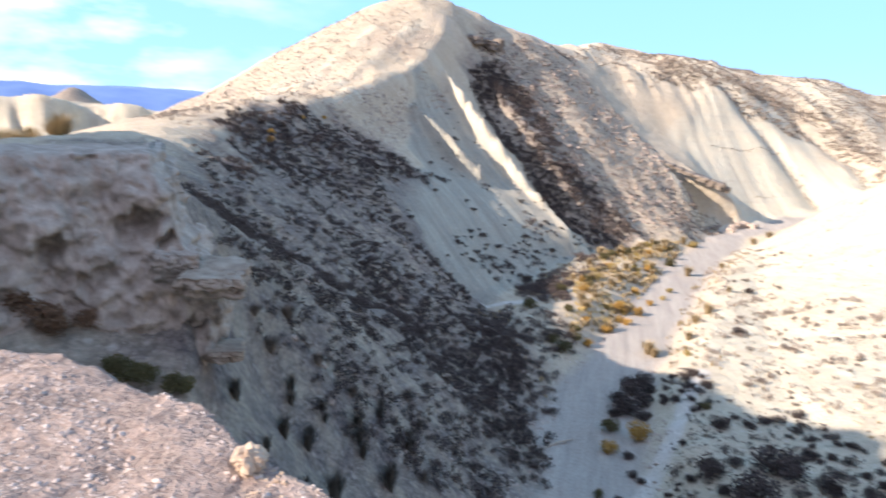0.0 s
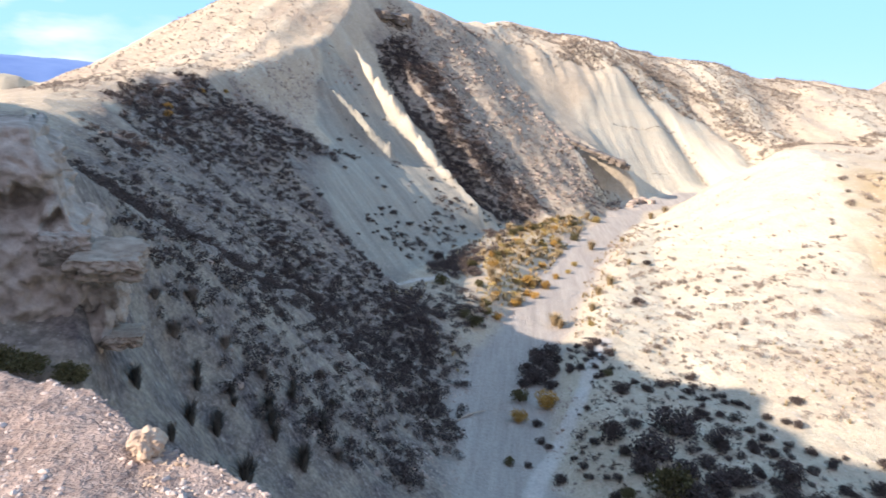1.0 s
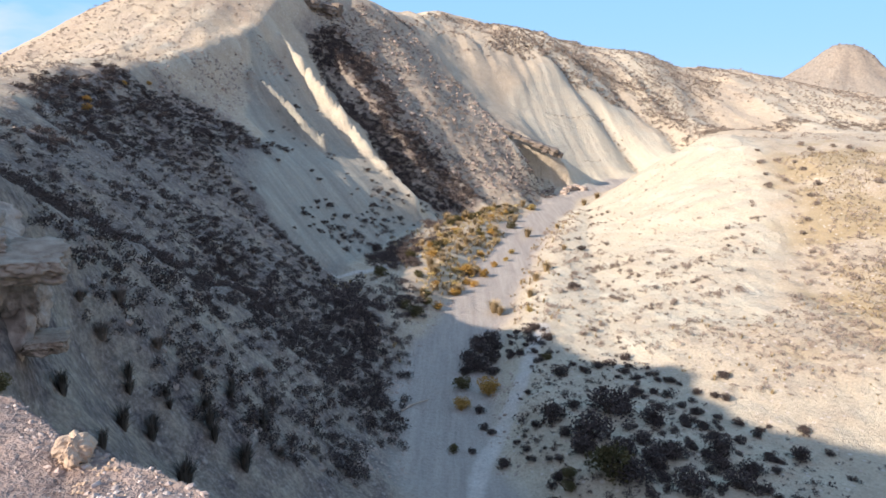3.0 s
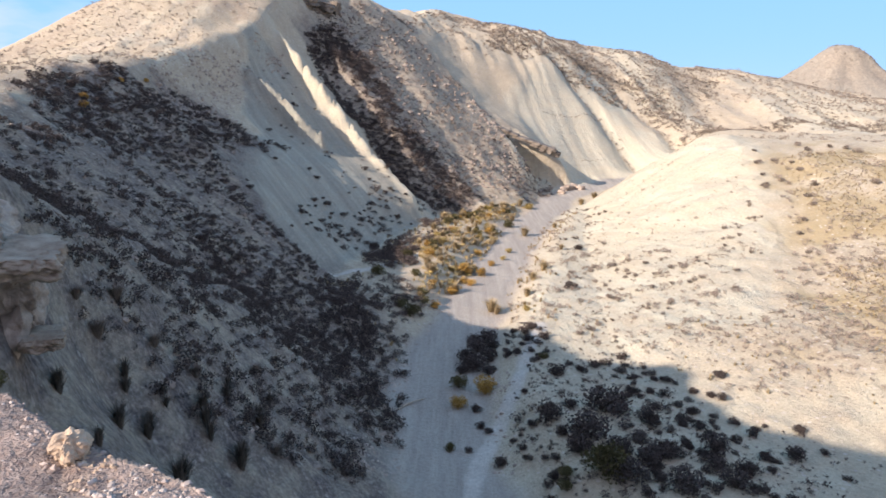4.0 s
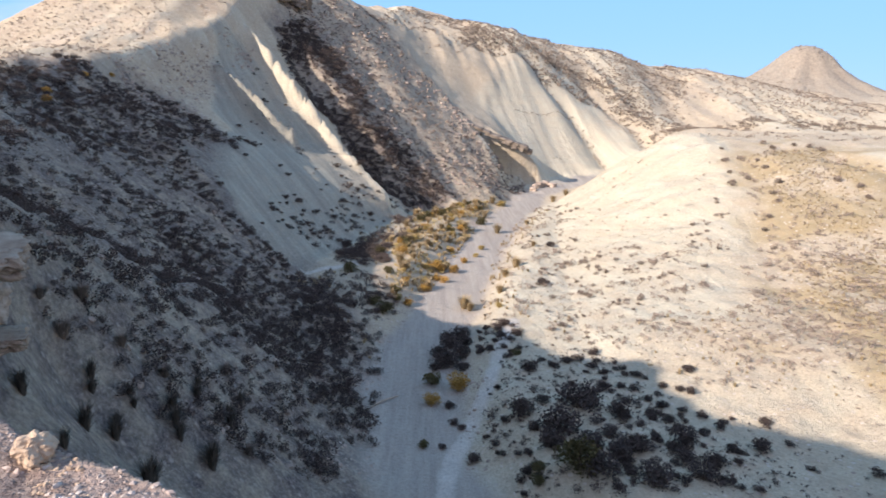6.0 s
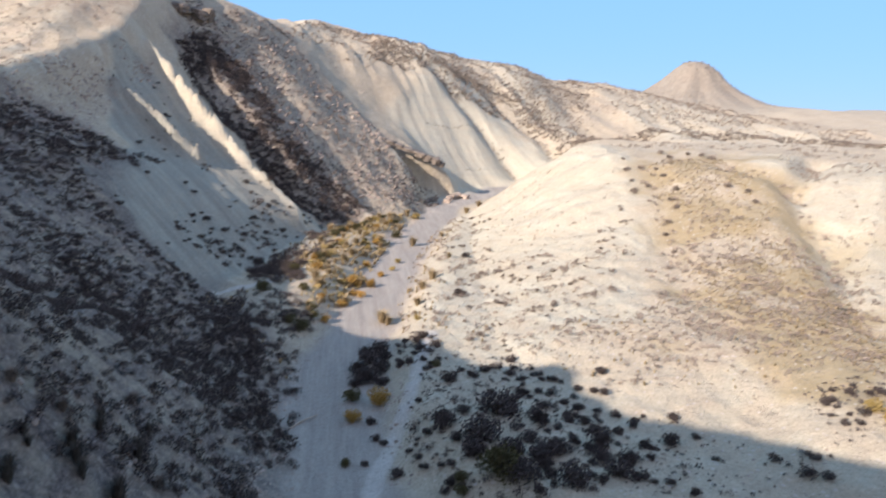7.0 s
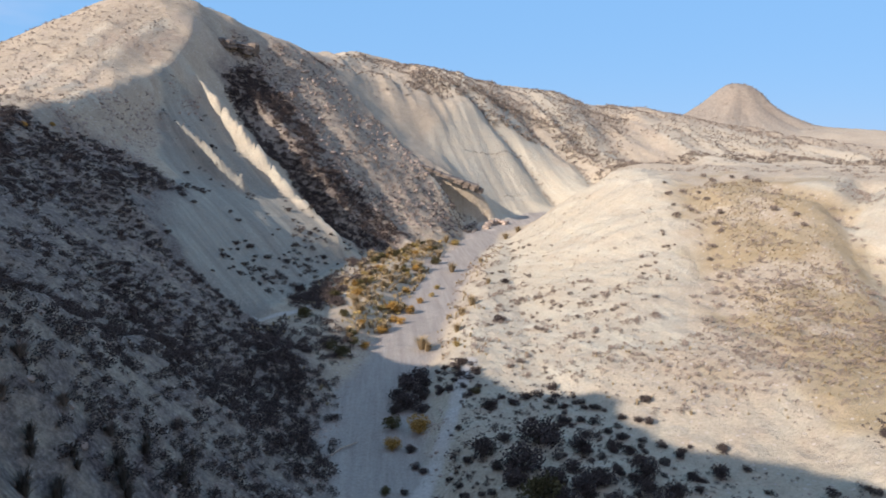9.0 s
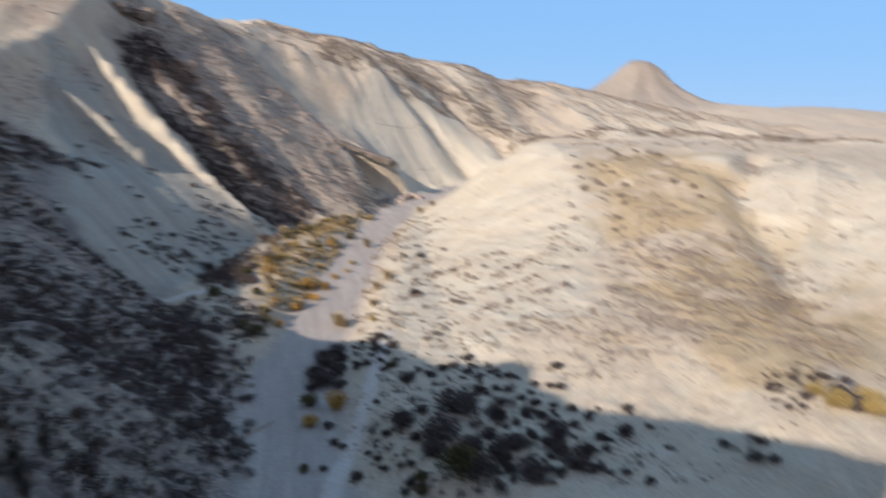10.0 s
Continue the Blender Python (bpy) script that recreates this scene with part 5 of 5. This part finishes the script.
def pebbles():
    """Loose gravel on the ledge of the lookout."""
    rng = np.random.default_rng(60)
    spots = []
    while len(spots) < 6200:
        a, d = rng.uniform(-66, -8), rng.uniform(2.0, 6.6)
        x, y = d * math.sin(radians(a)), d * math.cos(radians(a))
        trail = abs(a + 37.5 + (d - 3) * 4)
        if rng.uniform() > (0.12 if trail < 2.2 else 0.9) * (0.45 + 0.55 * (fbm(np.array([x]), np.array([y]), 0.6, 2, 61)[0] > -0.1)):
            continue
        spots.append((x, y, 0.006 + 0.027 * rng.beta(1.2, 3.5)))
    z = height(np.array([s[0] for s in spots]), np.array([s[1] for s in spots]))
    return strewn("gravel", STONES, [s for s, h in zip(spots, z) if h > 17.9], "pebble", "loose pinkish gravel on the ledge", "gravel", 0.15, (0.5, 0.9), 61, 0.5)


pebbles()


def rough_block(size, seed, rough=0.12, cuts=7, layers=0.0):
    """A weathered block: a box with worn edges, bulges and bedding grooves."""
    bm = bmesh.new()
    bmesh.ops.create_cube(bm, size=2)
    bmesh.ops.subdivide_edges(bm, edges=bm.edges[:], cuts=cuts, use_grid_fill=True)
    for v in bm.verts:
        c = v.co.copy()
        k = max(abs(c.x), abs(c.y), abs(c.z)) / max(c.length, 1e-6)
        c *= 0.72 + 0.28 * k
        s = Vector((c.x * size[0], c.y * size[1], c.z * size[2]))
        n = noise.fractal(s * (1.6 / max(size)) + Vector((seed * 3.7, 0, seed)), 0.9, 2.1, 5)
        n2 = noise.noise(s * (5.0 / max(size)) + Vector((0, seed * 1.3, 0)))
        g = layers * math.sin(s.z / size[2] * 7 + 2 * noise.noise(s * 0.8))
        chip = noise.voronoi(s * (4.5 / max(size)) + Vector((seed, 0, 0)))[0]
        g += rough * (0.35 * noise.fractal(s * (9.0 / max(size)) + Vector((0, 0, seed)), 0.8, 2.1, 5) - 0.4 * math.exp(-((chip[1] - chip[0]) / 0.08) ** 2))
        v.co = Vector((s.x * (1 + rough * n + g + 0.25 * rough * n2), s.y * (1 + rough * n + g + 0.25 * rough * n2), s.z * (1 + rough * 1.2 * n)))
    bmesh.ops.recalc_face_normals(bm, faces=bm.faces[:])
    return bm


def rock_outcrop():
    """The crumbling cliff at the end of the terrace, with slabs that jut out of it."""
    root = tagged(new("rock_outcrop"), "crumbling brown conglomerate outcrop with hollows at the terrace edge", "rock")
    HOLLOWS = [(-40.4, 17.45, 1.7, 0.30, 0.9), (-46.6, 17.0, 1.0, 0.22, 0.8), (-43.4, 16.3, 1.5, 0.22, 0.7), (-38.5, 17.05, 0.7, 0.14, 0.6), (-36.0, 15.2, 0.8, 0.2, 0.6), (-35.2, 14.2, 0.6, 0.25, 0.5), (-37.4, 14.9, 0.5, 0.12, 0.4)]
    right_end = [(12.0, -38.5), (13.2, -37.6), (14.2, -35.6), (15.0, -35.3), (15.7, -35.7), (16.2, -36.2), (16.9, -37.2), (18.0, -38.4), (18.7, -39.2), (19.4, -39.6)]
    bm = bmesh.new()
    zs = list(np.linspace(13.4, 19.05, 92)) + [19.12, 19.16, 19.18, 19.18]
    inset = [0] * 92 + [0.35, 0.9, 1.8, 3.2]
    cols, side = 190, 26
    grid = []
    for z, back in zip(zs, inset):
        ur = float(np.interp(z, [q[0] for q in right_end], [q[1] for q in right_end]))
        row = []
        for c in range(cols + side):
            k = min(c, cols - 1) / (cols - 1)
            az = -66 + (ur + 66) * k
            d = 15.2 + (z - 12.0) * 0.50 + back
            if z < 19.06:
                d -= 0.50 * noise.fractal(Vector((az * 0.16, z * 0.45, 3)), 0.9, 2.0, 4)
                d -= 0.16 * noise.fractal(Vector((az * 0.7, z * 2.6, 8)), 0.7, 2.1, 5)
                w = noise.noise(Vector((az * 0.4, z * 1.1, 11)))
                cell = noise.voronoi(Vector((az * 0.22 + 0.4 * w, z * 0.95 + 0.3 * w, 2)))[0]
                d += 0.08 * math.exp(-((cell[1] - cell[0]) / 0.06) ** 2) - 0.22 * (1 - min(cell[0], 1))
                cell = noise.voronoi(Vector((az * 0.6 + 0.5 * w, z * 2.6 + 0.4 * w, 7)))[0]
                d += 0.03 * math.exp(-((cell[1] - cell[0]) / 0.08) ** 2) - 0.10 * (1 - min(cell[0], 1))
                d -= 0.16 * abs(noise.noise(Vector((az * 0.10, z * 2.3, 1))))
                for ha, hz, wa, wz, deep in HOLLOWS:
                    u = (az - ha) / wa + 0.5 * noise.noise(Vector((az, z * 3, 20)))
                    v = (z - hz - 0.15 * (az - ha) / wa) / wz + 0.7 * noise.noise(Vector((az * 1.3, z * 3, 25)))
                    d += deep * 0.8 * math.exp(-(u * u + (v * v if v > 0 else 0.35 * v * v)) ** 2)
                    d -= 0.22 * math.exp(-(u / 1.3) ** 2 - ((v - 1.8) / 0.8) ** 2)
            if c >= cols:
                q = (c - cols + 1) / side
                d += 5.0 * q ** 1.2
                az += 1.0 * q + 0.5 * noise.noise(Vector((q * 6, z * 1.3, 5))) + 1.3 * min(1, q * 3) * noise.fractal(Vector((q * 3, z * 0.9, 9)), 0.7, 2.0, 5)
            row.append(bm.verts.new((d * math.sin(radians(az)), d * math.cos(radians(az)), z + (0.10 * noise.noise(Vector((az * 0.8, back, 2))) if back else 0.04 * noise.noise(Vector((az, z * 2, 4)))))))
        grid.append(row)
    for a, b in zip(grid, grid[1:]):
        for c in range(cols + side - 1):
            bm.faces.new((a[c], a[c + 1], b[c + 1], b[c]))
    bmesh.ops.recalc_face_normals(bm, faces=bm.faces[:])
    part("cliff", bm, "outcrop_rock", root, "", True)
    for name, az, d, z, size, turn, seed, mat in (("caprock_slab", -34.8, 16.9, 16.12, (0.78, 1.1, 0.26), 28, 3, "caprock"), ("lower_slab", -34.2, 16.6, 14.25, (0.46, 0.6, 0.16), 30, 5, "caprock"),
                                                 ("undercut_block", -35.6, 17.5, 15.15, (0.55, 0.7, 0.75), 20, 7, "outcrop_rock"), ("shoulder_block", -37.8, 17.4, 16.4, (0.55, 0.7, 0.4), 40, 9, "outcrop_rock")):
        ob = part(name, rough_block(size, seed, 0.2, 30, 0.03), mat, root, "dark overhanging caprock slab" if mat == "caprock" else "", True)
        ob.matrix_basis = pose(d * math.sin(radians(az)), d * math.cos(radians(az)), z, rng0.uniform(-5, 5), rng0.uniform(-5, 5), turn)
    return root


rock_outcrop()


def rock(name, x, y, size, seed, mat, label, z=None, tilt=(0, 0, 0), category="rock", group=""):
    bm = rough_block(size, seed, 0.22, 12, 0.05)
    m = bpy.data.meshes.new(name)
    bm.to_mesh(m)
    bm.free()
    m.materials.append(MAT[mat])
    for p in m.polygons:
        p.use_smooth = True
    ob = new(name, m)
    ob.matrix_basis = pose(x, y, (top_of(x, y) + size[2] * (1.3 if name == "caprock_ledge" else 0.45)) if z is None else z, *tilt)
    return tagged(ob, label, category, group)


# caprock along the spur and under the summit, and boulders at the spur's foot
for i, (x, y, z, sx, sy, sz, turn) in enumerate([(9.6, 138.6, 13.0, 1.5, 0.9, 0.28, 30), (11.4, 137.9, 12.3, 1.6, 1.0, 0.30, 28), (13.2, 137.2, 11.5, 1.7, 1.1, 0.34, 22), (15.0, 136.8, 10.9, 1.7, 1.3, 0.40, 18), (16.9, 136.4, 10.2, 1.7, 1.5, 0.55, 15), (18.8, 136.0, 9.4, 1.6, 1.5, 0.75, 8), (20.2, 135.9, 8.7, 1.0, 1.2, 0.55, 0)]):
    rock("caprock_ledge", x, y, (sx, sy, sz), 20 + i, "far_shade_caprock", "overhanging caprock ledge on the spur, overhang shade painted dark", z=z, tilt=(4, 16, -turn), group="caprock ledges")
for i, (x, y, sx, sy, sz) in enumerate([(-31.0, 137.0, 2.2, 1.6, 0.8), (-28.6, 140.4, 2.6, 1.8, 0.9), (-26.4, 141.6, 1.0, 1.1, 1.3)]):
    rock("summit_ledge", x, y, (sx, sy, sz), 30 + i, "far_shade_caprock", "jutting pale caprock below the summit", tilt=(5, 14, -20), group="summit ledges")
for i, (x, y, s) in enumerate([(22.0, 132.5, 0.7), (23.3, 134.2, 0.9), (24.6, 136.0, 0.9), (25.8, 134.8, 0.8), (21.2, 130.2, 0.7)]):
    rock("boulder", x, y, (s, s * 0.8, s * 0.7), 40 + i, "stone", "tan fallen boulder at the foot of the spur", tilt=(0, 0, 40 * i), group="fallen boulders")


def soil_lump():
    """The ochre lump of cemented gravel at the brink."""
    bm = bmesh.new()
    bmesh.ops.create_icosphere(bm, subdivisions=5, radius=0.078)
    for v in bm.verts:
        n = noise.fractal(v.co * 9 + Vector((3, 1, 0)), 0.85, 2.1, 6)
        w = noise.voronoi(v.co * 17)[0]
        v.co = v.co * (1 + 0.5 * n - 0.22 * w[0])
        v.co.z = v.co.z * 1.15 + 0.05
        v.co.x *= 0.85 + 0.5 * max(0, 0.1 - v.co.z) / 0.1
        v.co.y *= 1.25
    m = bpy.data.meshes.new("soil_lump")
    bm.to_mesh(m)
    bm.free()
    m.materials.append(MAT["ochre_lump"])
    ob = new("soil_lump", m)
    x, y = 3.12 * math.sin(radians(-33.0)), 3.12 * math.cos(radians(-33.0))
    ob.matrix_basis = pose(x, y, top_of(x, y))
    return tagged(ob, "ochre lump of cemented gravel on the brink", "rock")


soil_lump()
CLODS = [(d * math.sin(radians(a)), d * math.cos(radians(a)), rng0.uniform(0.006, 0.018)) for a, d in ((rng0.normal(-31.8, 1.3), rng0.normal(2.98, 0.12)) for _ in range(60))]
strewn("soil_clods", STONES, CLODS, "ochre_lump", "crumbled ochre clods beside the lump on the brink", "stones", 0.2, (0.6, 1.0), 110, 0.5)


def drift_log():
    bm = bmesh.new()
    rings = []
    for k in range(9):
        t = k / 8
        r = 0.075 * (1 - 0.5 * t) * (1 + 0.15 * math.sin(k * 2.3))
        c = Vector((t * 2.4 - 1.2, 0.10 * math.sin(t * 4), 0.08 + 0.05 * math.sin(t * 3)))
        rings.append([bm.verts.new(c + Vector((0, r * math.cos(a * math.pi / 4), r * math.sin(a * math.pi / 4)))) for a in range(8)])
    for a, b in zip(rings, rings[1:]):
        for q in range(8):
            bm.faces.new((a[q], a[(q + 1) % 8], b[(q + 1) % 8], b[q]))
    bm.faces.new(rings[0][::-1])
    bm.faces.new(rings[-1])
    m = bpy.data.meshes.new("drift_log")
    bm.to_mesh(m)
    bm.free()
    m.materials.append(MAT["dry_wood"])
    ob = new("drift_log", m)
    ob.matrix_basis = pose(-2.4, 39.0, top_of(-2.4, 39.0), rz=48)
    return tagged(ob, "bleached driftwood log on the dry stream bed", "log")


drift_log()
